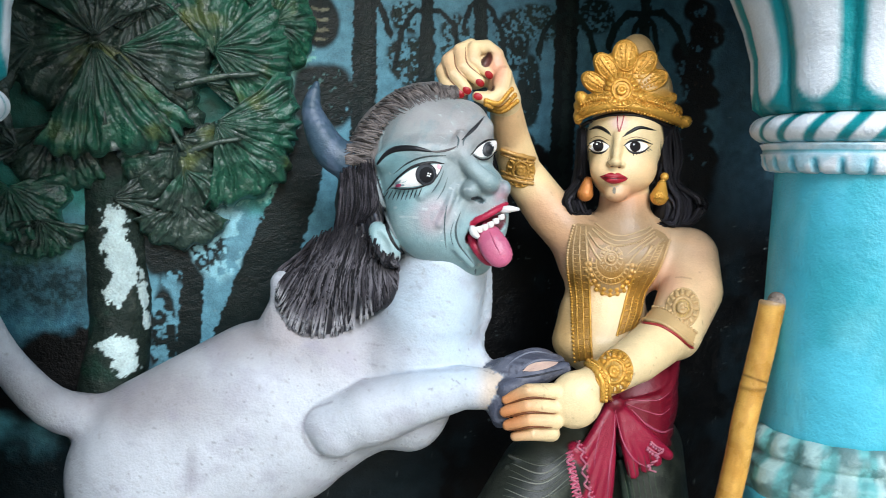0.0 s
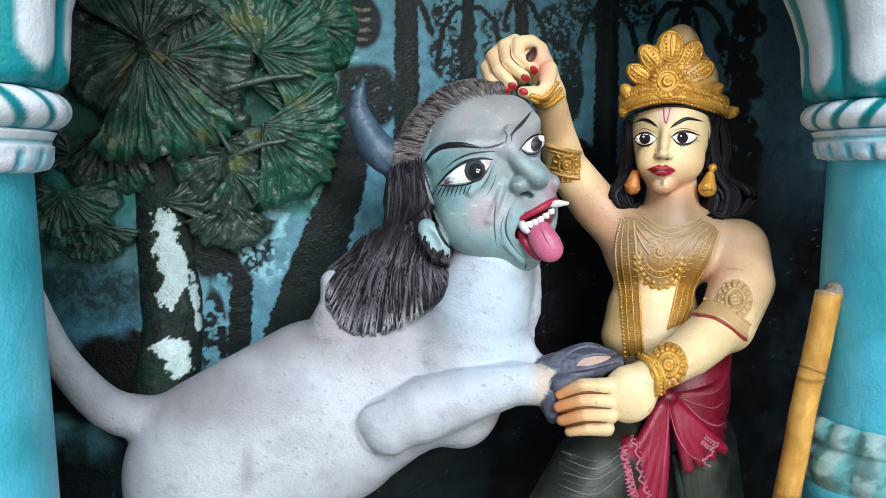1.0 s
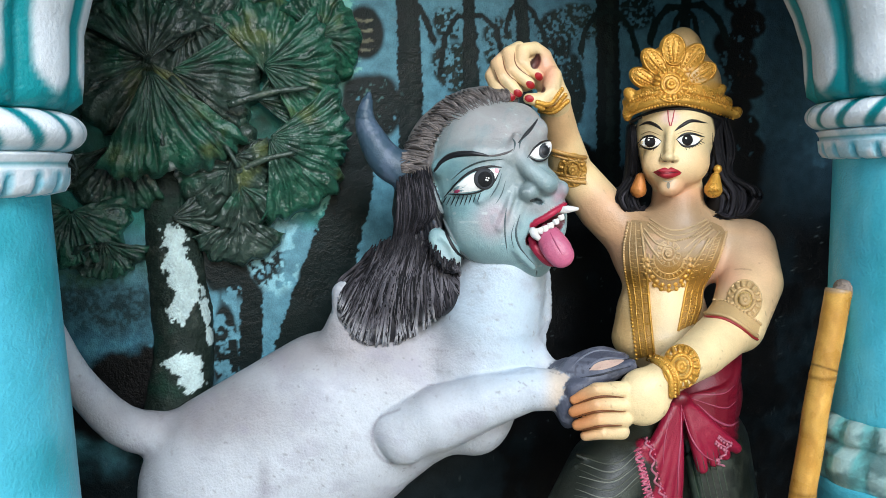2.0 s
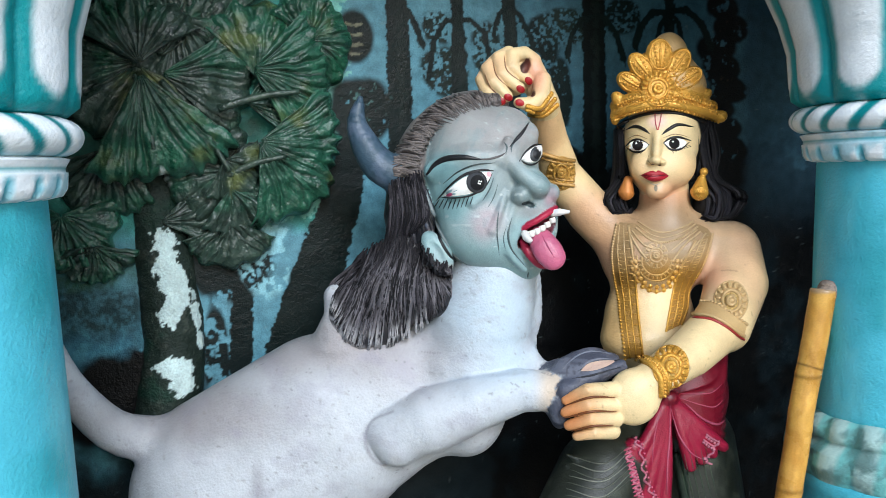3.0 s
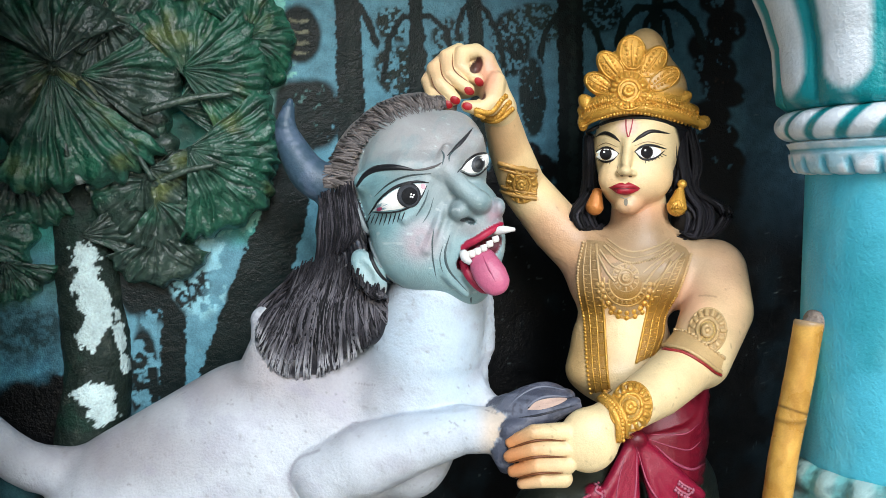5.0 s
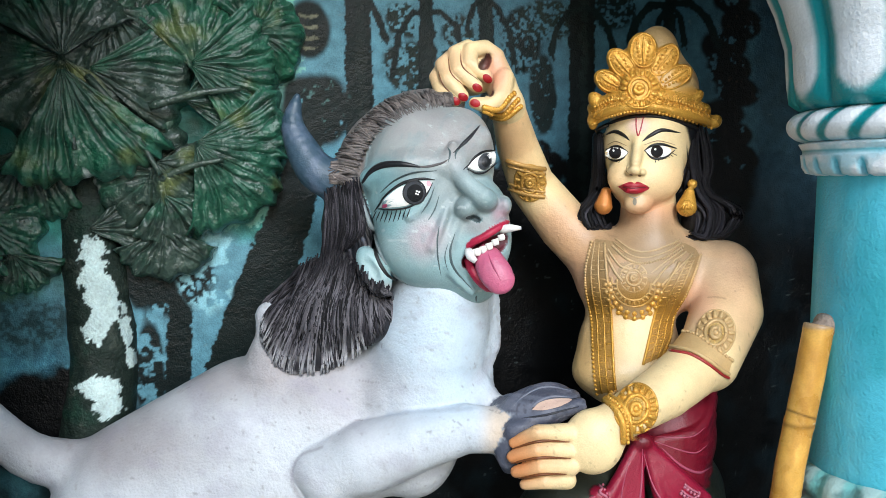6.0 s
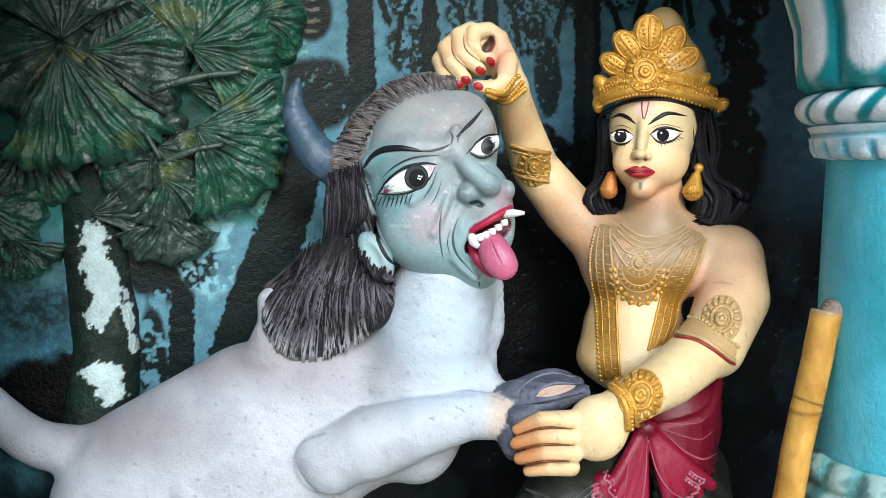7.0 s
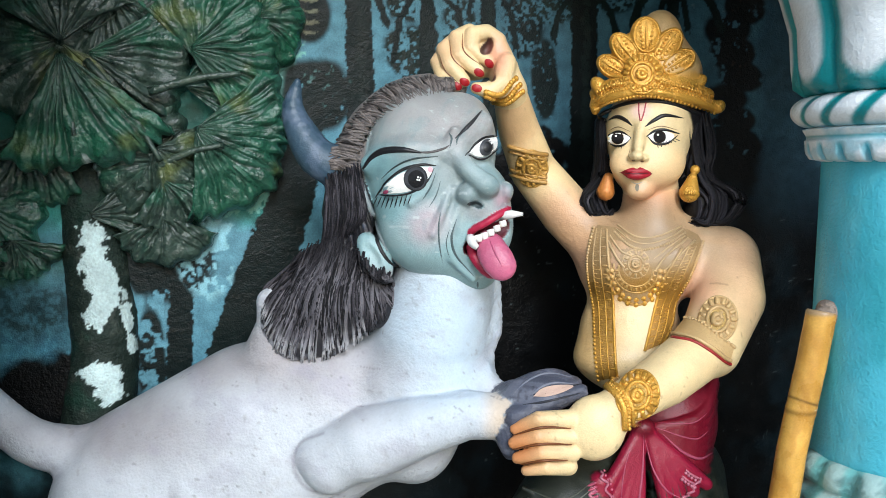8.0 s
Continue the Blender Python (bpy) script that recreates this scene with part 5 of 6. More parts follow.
    beads(head, pile, curve([(0.874, 1.626, 1.650), (0.886, 1.581, 1.662), (0.933, 1.546, 1.671), (1.002, 1.535, 1.660), (1.095, 1.556, 1.639)], 40), 40, 0.0036, GOLD, 0.0)
    beads(head, pile, curve([(0.877, 1.626, 1.668), (0.890, 1.582, 1.681), (0.934, 1.548, 1.688), (1.003, 1.537, 1.679), (1.092, 1.560, 1.662)], 36), 44, 0.0034, GOLD, 0.0)
    beads(head, pile, curve([(0.881, 1.627, 1.685), (0.894, 1.593, 1.694), (0.911, 1.577, 1.697)], 12), 11, 0.0042, GOLD, 0.0)
    beads(head, pile, curve([(0.973, 1.548, 1.697), (1.021, 1.553, 1.690), (1.079, 1.566, 1.677)], 12), 16, 0.0042, GOLD, 0.0)
    for j in range(5):
        a = np.array((1.008, 1.525, 1.483)) + AXES[0] * 0.0058 * j
        ridge(head, pile, [a, a + AXES[2] * 0.016 + AXES[0] * (0.011 - 0.0045 * j)], 0.0028, GOLD, 0.0, 6)
    for y, r in ((372, 0.0012), (380, 0.001)):
        ridge(head, pile, [np.array((0.909, 1.573, 1.451)) - AXES[2] * (y - 370) * 0.0012, np.array((0.947, 1.549, 1.436)) - AXES[2] * (y - 370) * 0.0012, np.array((1.000, 1.545, 1.446)) - AXES[2] * (y - 370) * 0.0012], r, tint("b57a50"), -0.0005, 16, True)
    return tagged(pile.made("statue", M_STATUE, M_HAIR), "painted plaster statue of a youth with gold crown and red cloth", "statue")


crowned_statue()
# ---- statue of the horned beast ----
HIDE, FACE, DARKH, GREYH, HORN = tint("bdc1c6"), tint("8eabad"), tint("201e23"), tint("77706d"), tint("3b5060")
BROWN, BLUISH, PAW = tint("8d8988"), tint("bfd0dc"), tint("4a4d5a")


def beast_statue():
    pile = Pile()
    rnd = random.Random(8)
    body = Clay((-0.491, 1.246, 0.286), (0.965, 2.146, 1.422), 0.0042)
    # neck, chest, trunk, rump
    body.limb([(0.542, 1.559, 1.347), (0.525, 1.585, 1.239), (0.508, 1.612, 1.152)], [0.092, 0.105, 0.115], HIDE, 0.03)
    body.ball((0.496, 1.621, 1.048), (0.085, 0.10, 0.105), HIDE, 0.03)
    body.limb([(0.463, 1.649, 1.118), (0.346, 1.681, 1.079), (0.216, 1.719, 1.015), (0.008, 1.776, 0.899), (-0.010, 1.780, 0.881)], [0.14, 0.17, 0.2, 0.2, 0.19], HIDE, 0.04, deep=0.75)
    body.limb([(-0.001, 1.767, 0.835), (-0.071, 1.776, 0.615), (-0.060, 1.768, 0.372)], [0.15, 0.10, 0.07], HIDE, 0.03)
    # broad front edge of the neck, broken along its length
    body.limb([(0.628, 1.585, 1.345), (0.632, 1.585, 1.278), (0.628, 1.585, 1.235), (0.616, 1.580, 1.203), (0.610, 1.575, 1.160), (0.592, 1.565, 1.130)], [0.030, 0.031, 0.031, 0.030, 0.030, 0.028], HIDE, 0.03)
    body.limb([(0.440, 1.560, 1.150), (0.520, 1.535, 1.158), (0.590, 1.535, 1.150)], [0.03, 0.045, 0.04], HIDE, 0.03)
    # near foreleg with its rounded shoulder, and the far one
    body.limb([(0.329, 1.565, 1.032), (0.390, 1.538, 1.056), (0.473, 1.501, 1.091), (0.555, 1.468, 1.114), (0.625, 1.436, 1.112)], [0.058, 0.066, 0.056, 0.043, 0.038], HIDE, 0.008)
    body.limb([(0.306, 1.573, 1.036), (0.327, 1.559, 1.014)], [0.045, 0.05], HIDE, 0.01)
    body.limb([(0.515, 1.582, 1.086), (0.596, 1.535, 1.125), (0.668, 1.487, 1.123)], [0.05, 0.03, 0.028], HIDE, 0.02)
    # tail
    body.limb(curve([(-0.350, 1.668, 1.379), (-0.305, 1.711, 1.216), (-0.272, 1.765, 1.123), (-0.211, 1.800, 1.038), (-0.130, 1.803, 1.007)], 12), np.linspace(0.021, 0.05, 12), HIDE, 0.02)
    # hump behind the mane
    body.limb([(0.238, 1.672, 1.300), (0.244, 1.672, 1.265), (0.246, 1.680, 1.205)], [0.027, 0.034, 0.065], HIDE, 0.025)
    # dark torn paw held in the hand: two flaps round an opening
    body.limb(curve([(0.628, 1.440, 1.140), (0.645, 1.440, 1.163), (0.674, 1.440, 1.176), (0.709, 1.440, 1.180), (0.745, 1.440, 1.168)], 12), [0.016, 0.016, 0.015, 0.014, 0.013, 0.013, 0.012, 0.012, 0.011, 0.010, 0.009, 0.006], PAW, 0.005)
    body.limb(curve([(0.620, 1.402, 1.122), (0.648, 1.398, 1.132), (0.684, 1.396, 1.140), (0.720, 1.394, 1.151), (0.742, 1.394, 1.165)], 10), [0.018, 0.018, 0.017, 0.016, 0.015, 0.013, 0.012, 0.010, 0.008, 0.004], PAW, 0.004)
    body.limb(curve([(0.626, 1.412, 1.126), (0.612, 1.412, 1.098), (0.606, 1.414, 1.076), (0.626, 1.410, 1.052)], 10), [0.017, 0.017, 0.016, 0.016, 0.015, 0.014, 0.013, 0.012, 0.010, 0.007], PAW, 0.005)
    body.ball((0.679, 1.434, 1.157), (0.075, 0.045, 0.024), PAW, 0.008, turn=(0, -12, 0))
    body.ball((0.644, 1.475, 1.140), (0.04, 0.04, 0.026), PAW, 0.008, turn=(0, -12, 0))
    body.limb([(0.634, 1.418, 1.127), (0.675, 1.392, 1.149), (0.732, 1.382, 1.164)], [0.022, 0.018, 0.012], PAW, 0.004)
    body.limb([(0.634, 1.424, 1.131), (0.617, 1.421, 1.100), (0.616, 1.418, 1.068)], [0.020, 0.026, 0.018], PAW, 0.006)
    body.limb([(0.609, 1.443, 1.084), (0.621, 1.430, 1.052)], [0.016, 0.014], PAW, 0.006)
    V, F, C = body.skin()
    chip = ease(0.60, 0.64, V[:, 0]) * ease(1.12, 1.16, V[:, 2]) * (1 - ease(1.32, 1.36, V[:, 2]))
    V[:, 0] += chip * 0.018 * (cloud(V[:, 2], V[:, 1], 0.028, 46) - 0.55)
    hide = np.linalg.norm(C[:, :3] - np.array(HIDE), axis=1) < 0.2
    n1 = cloud(V[:, 0], V[:, 2], 0.06, 41)

    def wash(centre, radii, colour, fade):
        m = np.zeros((len(V), 3))
        patch(V, m, centre, radii, (1, 1, 1), 0.7)
        blend(C, m[:, 0] * fade * hide * (0.7 + 0.6 * n1), colour)

    wash((0.528, 1.511, 1.252), (0.14, 0.2, 0.13), BLUISH, 0.8)
    wash((0.179, 1.656, 1.208), (0.26, 0.3, 0.06), tint("8f898a"), 0.8)
    wash((-0.058, 1.736, 1.072), (0.2, 0.3, 0.06), tint("8f898a"), 0.8)
    wash((0.337, 1.541, 1.172), (0.12, 0.2, 0.06), tint("a8a2a4"), 0.5)
    wash((0.606, 1.421, 1.120), (0.03, 0.08, 0.06), tint("d2b48e"), 0.7)
    wash((0.047, 1.596, 0.953), (0.012, 0.06, 0.04), tint("8f8b92"), 0.6)
    # darker line painted in the crease round the near shoulder
    d, along = near_line(V, body.seat(curve([(0.311, 1.539, 1.083), (0.272, 1.550, 1.066), (0.257, 1.550, 1.026), (0.276, 1.540, 0.985), (0.326, 1.523, 0.972)], 20)))
    blend(C, (1 - ease(0.001, 0.006, d)) * 0.5 * hide, tint("7d7880"))
    blend(C, hide * ease(0.50, 0.72, cloud(V[:, 0] * 0.6 + V[:, 2] * 0.8, V[:, 2] - V[:, 0] * 0.5, 0.045, 47)) * 0.35, tint("9c98a4"))
    paw = np.linalg.norm(C[:, :3] - np.array(PAW), axis=1) < 0.05
    blend(C, paw * ease(0.5, 0.7, cloud(V[:, 0] + V[:, 1], V[:, 2], 0.014, 62)) * 0.5, tint("767884"))
    blend(C, paw * ease(0.6, 0.75, cloud(V[:, 0] - V[:, 1], V[:, 2], 0.01, 63)) * 0.6, tint("2c2e37"))
    # bluish shading put into the colour where the chest overlaps the foreleg
    d, along = near_line(V, body.seat(curve([(0.429, 1.521, 1.136), (0.478, 1.487, 1.147), (0.514, 1.469, 1.150), (0.559, 1.452, 1.154)], 20)))
    blend(C, (1 - ease(0.002, 0.010, d)) * 0.35 * hide, tint("93a0ae"))
    blend(C, hide * ease(0.74, 0.82, cloud(V[:, 0], V[:, 2], 0.012, 48)) * 0.4, tint("86807e"))
    blend(C, hide * ease(0.84, 0.88, cloud(V[:, 0] + V[:, 1], V[:, 2], 0.006, 64, 2)) * 0.5, tint("6f6a68"))
    pile.add(V, F, C)
    decal(body, pile, [(0.653, 1.400, 1.157), (0.668, 1.400, 1.169), (0.694, 1.400, 1.173), (0.727, 1.398, 1.170), (0.710, 1.400, 1.160), (0.679, 1.400, 1.155)], tint("c9aa98"), 0.002)
    ridge(body, pile, [(0.650, 1.402, 1.158), (0.668, 1.402, 1.171), (0.694, 1.402, 1.176), (0.729, 1.400, 1.172)], 0.0028, tint("6d707c"), 0.001, 18, True)
    ridge(body, pile, [(0.625, 1.430, 1.150), (0.652, 1.430, 1.174), (0.690, 1.430, 1.186), (0.740, 1.430, 1.176)], 0.0024, tint("71747f"), 0.0, 20, True)
    ridge(body, pile, [(0.650, 1.401, 1.160), (0.681, 1.392, 1.163), (0.728, 1.379, 1.177)], 0.002, INK, 0.0, 16, True)
    ridge(body, pile, [(0.636, 1.404, 1.143), (0.670, 1.384, 1.151), (0.729, 1.377, 1.162)], 0.0022, tint("2a2c34"), 0.0, 16, True)

    pile.slot = 1
    head = Clay((0.168, 1.312, 1.115), (0.800, 1.839, 1.772), 0.0023)
    # skull, brow, cheeks and jaw
    head.ball((0.516, 1.565, 1.530), (0.112, 0.125, 0.155), FACE, turn=(0, -8, 0))
    head.ball((0.539, 1.547, 1.422), (0.102, 0.115, 0.085), FACE, 0.035)
    head.ball((0.580, 1.502, 1.367), (0.045, 0.05, 0.040), FACE, 0.03)
    head.ball((0.480, 1.499, 1.445), (0.055, 0.045, 0.055), FACE, 0.04)
    head.limb([(0.405, 1.523, 1.553), (0.461, 1.468, 1.576), (0.516, 1.449, 1.574)], [0.016, 0.018, 0.014], FACE, 0.02)
    head.limb([(0.544, 1.449, 1.584), (0.592, 1.478, 1.620)], [0.014, 0.015], FACE, 0.02)
    head.ball((0.593, 1.463, 1.485), (0.040, 0.05, 0.06), FACE, 0.04)
    head.ball((0.574, 1.545, 1.590), (0.062, 0.085, 0.085), FACE, 0.03)
    # muzzle round the mouth
    head.ball((0.593, 1.474, 1.435), (0.046, 0.045, 0.055), FACE, 0.03)
    # nose
    head.limb([(0.530, 1.456, 1.580), (0.550, 1.425, 1.542), (0.571, 1.410, 1.519)], [0.012, 0.015, 0.018], FACE, 0.016)
    head.ball((0.582, 1.412, 1.514), (0.017, 0.017, 0.016), FACE, 0.012)
    head.ball((0.550, 1.431, 1.500), (0.019, 0.022, 0.018), FACE, 0.01)
    head.ball((0.618, 1.431, 1.504), (0.012, 0.02, 0.016), FACE, 0.01)
    head.ball((0.562, 1.415, 1.484), (0.010, 0.014, 0.005), tint("3a4648"), 0.004, turn=(0, 15, 0), cut=True)
    # eyes
    head.ball((0.461, 1.471, 1.523), (0.046, 0.030, 0.024), FACE, 0.012, turn=(0, -22, 0))
    head.ball((0.585, 1.460, 1.573), (0.022, 0.022, 0.017), FACE, 0.012, turn=(0, -35, 0))
    # folds of the face
    for pts, r in (([(0.497, 1.447, 1.550), (0.483, 1.447, 1.510), (0.459, 1.452, 1.490)], 0.007), ([(0.524, 1.445, 1.509), (0.508, 1.435, 1.473), (0.491, 1.437, 1.437)], 0.005),
                   ([(0.535, 1.438, 1.477), (0.520, 1.438, 1.436), (0.528, 1.442, 1.392), (0.563, 1.449, 1.357)], 0.006), ([(0.511, 1.444, 1.567), (0.524, 1.442, 1.584), (0.536, 1.451, 1.607)], 0.006)):
        head.limb(curve(pts, 10), [r] * 10, FACE, 0.010)
    # mouth: hollow, lips, tongue
    head.limb([(0.558, 1.440, 1.412), (0.583, 1.418, 1.429), (0.615, 1.426, 1.445)], [0.014, 0.020, 0.014], tint("5a1020"), 0.006, cut=True)
    LIPS = tint("a5163a")
    head.limb(curve([(0.547, 1.444, 1.422), (0.557, 1.426, 1.442), (0.574, 1.413, 1.453), (0.599, 1.412, 1.467), (0.623, 1.427, 1.476)], 10), [0.003, 0.0045, 0.0055, 0.006, 0.006, 0.006, 0.006, 0.0055, 0.005, 0.003], LIPS, 0.003)
    head.limb(curve([(0.554, 1.441, 1.412), (0.565, 1.430, 1.389), (0.584, 1.422, 1.368), (0.611, 1.424, 1.366)], 10), [0.005, 0.007, 0.0085, 0.009, 0.009, 0.009, 0.0085, 0.008, 0.007, 0.006], LIPS, 0.003)
    TONGUE = tint("c0607e")
    head.limb(curve([(0.585, 1.427, 1.420), (0.586, 1.406, 1.403), (0.595, 1.394, 1.384)], 6), [0.020, 0.024, 0.026, 0.027, 0.027, 0.025], TONGUE, 0.004, deep=0.55)
    # ear
    head.ball((0.408, 1.516, 1.395), (0.024, 0.018, 0.046), FACE, 0.004, turn=(0, -32, 0))
    head.ball((0.399, 1.496, 1.398), (0.012, 0.012, 0.032), None, 0.004, turn=(0, -32, 0), cut=True)
    # horn
    head.limb(curve([(0.359, 1.615, 1.548), (0.326, 1.622, 1.569), (0.303, 1.634, 1.609), (0.289, 1.643, 1.654), (0.299, 1.644, 1.702)], 14), np.interp(np.linspace(0, 1, 14), (0, 0.25, 0.5, 0.75, 0.92, 1), (0.038, 0.035, 0.029, 0.020, 0.012, 0.006)), HORN, 0.006)
    # hair: cap, side and mane
    head.ball((0.441, 1.642, 1.544), (0.075, 0.10, 0.125), GREYH, 0.01)
    head.limb(curve([(0.385, 1.612, 1.545), (0.410, 1.622, 1.613), (0.463, 1.622, 1.669), (0.526, 1.611, 1.693), (0.586, 1.591, 1.686)], 10), [0.030, 0.032, 0.032, 0.030, 0.028, 0.026, 0.024, 0.022, 0.019, 0.014], GREYH, 0.01)
    head.limb([(0.383, 1.618, 1.545), (0.371, 1.613, 1.466), (0.388, 1.600, 1.386)], [0.036, 0.040, 0.05], DARKH, 0.01)
    head.limb([(0.392, 1.610, 1.397), (0.355, 1.614, 1.318), (0.329, 1.614, 1.250)], [0.06, 0.080, 0.048], DARKH, 0.02, deep=0.7)
    head.ball((0.399, 1.583, 1.307), (0.065, 0.05, 0.055), DARKH, 0.02)
    head.ball((0.262, 1.648, 1.268), (0.046, 0.040, 0.058), DARKH, 0.02)
    head.ball((0.280, 1.622, 1.228), (0.040, 0.034, 0.030), DARKH, 0.02)
    ends = curve([(0.218, 1.640, 1.300), (0.220, 1.637, 1.270), (0.230, 1.630, 1.235), (0.248, 1.620, 1.203), (0.272, 1.600, 1.194), (0.300, 1.577, 1.200), (0.335, 1.556, 1.217), (0.370, 1.542, 1.237), (0.400, 1.529, 1.263), (0.428, 1.519, 1.290), (0.446, 1.518, 1.318)], 200)
    for j in range(44):
        u = j / 43
        a = np.array((0.347, 1.606, 1.523)) * (1 - u) + np.array((0.391, 1.563, 1.545)) * u
        b = np.array((0.336, 1.598, 1.412)) * (1 - u) + np.array((0.406, 1.526, 1.435)) * u
        # every fifth lock is coloured grey as a painted highlight
        head.limb(curve([a, (a + b) / 2 + np.array((0.009 * math.sin(j * 1.7), -0.010, 0.006 * math.cos(j * 2.3))), b + np.array((0, 0, -0.02 * rnd.random()))], 7), [0.0035, 0.0048, 0.0052, 0.0052, 0.005, 0.004, 0.0025], DARKH if j % 5 else tint("4a464a"), 0.002)
    outer = curve([(0.355, 1.632, 1.546), (0.368, 1.638, 1.593), (0.408, 1.642, 1.645), (0.456, 1.637, 1.690), (0.523, 1.624, 1.712), (0.574, 1.607, 1.704)], 40)
    inner = curve([(0.391, 1.563, 1.542), (0.397, 1.555, 1.586), (0.427, 1.550, 1.629), (0.474, 1.550, 1.660), (0.524, 1.546, 1.676), (0.566, 1.555, 1.681)], 40)
    for j in range(64):
        p, q = outer[min(39, int(j * 40 / 64))], inner[min(39, max(0, int(j * 40 / 64) + rnd.randint(-2, 2)))]
        wob = lambda s: np.array([rnd.uniform(-s, s) for _ in range(3)])
        m = (p + q) / 2 - AXES[1] * 0.020 + wob(0.005)
        head.limb(curve([p + wob(0.004), m, q + wob(0.004)], 6), [0.003, 0.0045, 0.0052, 0.0048, 0.004, 0.002], (GREYH, tint("5c5655"), tint("6b6564"))[j % 3], 0.0014)
    V, F, C = head.skin()
    face = np.linalg.norm(C[:, :3] - np.array(FACE), axis=1) < 0.12
    hair = np.linalg.norm(C[:, :3] - np.array(DARKH), axis=1) < 0.10

    def wash2(mask, centre, radii, colour, fade, turn=(0, 0, 0)):
        m = np.zeros((len(V), 3))
        patch(V, m, centre, radii, (1, 1, 1), 0.65, turn=turn)
        blend(C, m[:, 0] * fade * mask, colour)

    wash2(face, (0.506, 1.495, 1.632), (0.13, 0.2, 0.085), tint("a09d9b"), 0.95)
    wash2(face, (0.571, 1.472, 1.604), (0.05, 0.1, 0.04), tint("989390"), 0.8)
    wash2(face, (0.520, 1.436, 1.509), (0.035, 0.06, 0.06), tint("8f9494"), 0.6)
    wash2(face, (0.575, 1.418, 1.503), (0.05, 0.06, 0.035), tint("74807f"), 0.6)
    wash2(face, (0.483, 1.451, 1.452), (0.036, 0.06, 0.034), tint("c09299"), 0.5)
    wash2(face, (0.612, 1.437, 1.490), (0.016, 0.05, 0.022), tint("b8808c"), 0.6)
    wash2(face, (0.423, 1.495, 1.490), (0.05, 0.08, 0.05), tint("7fa9ac"), 0.5)
    wash2(face, (0.576, 1.435, 1.470), (0.03, 0.05, 0.016), tint("8d8584"), 0.7)
    wash2(face, (0.425, 1.512, 1.559), (0.045, 0.06, 0.025), tint("6fa4aa"), 0.6)
    d, along = near_line(V, ends)
    hairy = np.linalg.norm(C[:, :3], axis=1) < 0.35
    fray = cloud(V[:, 0] * 1.4 + V[:, 2] * 0.5, V[:, 2] * 0.35 - V[:, 0] * 0.2, 0.012, 49)
    blend(C, hairy * (1 - ease(0.002, 0.024, d)) * ease(0.40, 0.62, fray) * (1.0 - 0.6 * along), tint("c4c2c8"))
    wash2(face, (0.440, 1.512, 1.352), (0.030, 0.05, 0.016), tint("b07f74"), 0.6)
    blotch = cloud(V[:, 0] + 0.4 * V[:, 1], V[:, 2], 0.035, 57)
    blend(C, face * ease(0.45, 0.75, blotch) * 0.35, tint("a7b3b2"))
    blend(C, face * ease(0.55, 0.8, cloud(V[:, 0] - V[:, 1], V[:, 2], 0.02, 58)) * 0.3, tint("6f8f92"))
    blend(C, face * ease(0.80, 0.86, cloud(V[:, 0] + V[:, 1], V[:, 2], 0.007, 59, 2)) * 0.5, tint("c3cccb"))
    horn = np.linalg.norm(C[:, :3] - np.array(HORN), axis=1) < 0.06
    blend(C, horn * ease(0.45, 0.7, cloud(V[:, 0], V[:, 2], 0.02, 44)) * 0.4, tint("6a7890"))
    pile.tie = (V, pile.n)
    pile.add(V, F, C)
    # combed locks of the mane, pale and worn at the tips
    roots = curve([(0.290, 1.620, 1.380), (0.301, 1.604, 1.392), (0.318, 1.577, 1.404), (0.337, 1.567, 1.412), (0.360, 1.554, 1.408), (0.382, 1.542, 1.388), (0.405, 1.510, 1.368), (0.425, 1.508, 1.356)], 200)
    mids = curve([(0.235, 1.644, 1.330), (0.255, 1.615, 1.312), (0.274, 1.597, 1.306), (0.300, 1.569, 1.306), (0.336, 1.550, 1.316), (0.374, 1.536, 1.326), (0.410, 1.520, 1.340), (0.434, 1.508, 1.344)], 200)
    pile.slot = 2
    wob = lambda w: np.array([rnd.uniform(-w, w) for _ in range(3)])
    for j in range(105):
        # one clump: strands that part at the root and meet at the tip
        k = rnd.randrange(200)
        cutoff = rnd.choice((0.6, 0.85, 1.0, 1.0, 1.0))
        tip = mids[k] + (ends[min(199, max(0, k + rnd.randint(-6, 6)))] - mids[k]) * cutoff
        start, bow, tone = roots[k] + wob(0.012), mids[k] + wob(0.006), rnd.choice((tint("39363b"), tint("4c494e"), tint("5c595e"), tint("6b686d")))
        for i in range(9):
            shade = tone if i % 3 else tint("141316")
            last = tint("d2d1d5") if cutoff == 1.0 and k < 150 and rnd.random() < 0.75 else shade
            strand(head, pile, [start + wob(0.009), bow + wob(0.006), tip + wob(0.0025)], rnd.uniform(0.0018, 0.0032), [tint("1d1b1f"), shade, shade, shade, last], rnd.uniform(0.0004, 0.0032), 14)
    # locks over the temple and nape
    for j in range(150):
        u = rnd.random()
        a = np.array((0.345, 1.606, 1.530)) * (1 - u) + np.array((0.390, 1.562, 1.550)) * u
        b = np.array((0.338, 1.596, 1.455)) * (1 - u) + np.array((0.394, 1.538, 1.470)) * u
        c = np.array((0.325, 1.600, 1.395)) * (1 - u) + np.array((0.378, 1.552, 1.438)) * u
        shade = rnd.choice((tint("121114"), tint("1d1b20"), tint("2a272c"), tint("454247")))
        strand(head, pile, [a + wob(0.007), b + wob(0.006), c + wob(0.006)], rnd.uniform(0.0016, 0.0028), [shade, shade, tint("1d1b20")], rnd.uniform(0.0005, 0.002), 10)
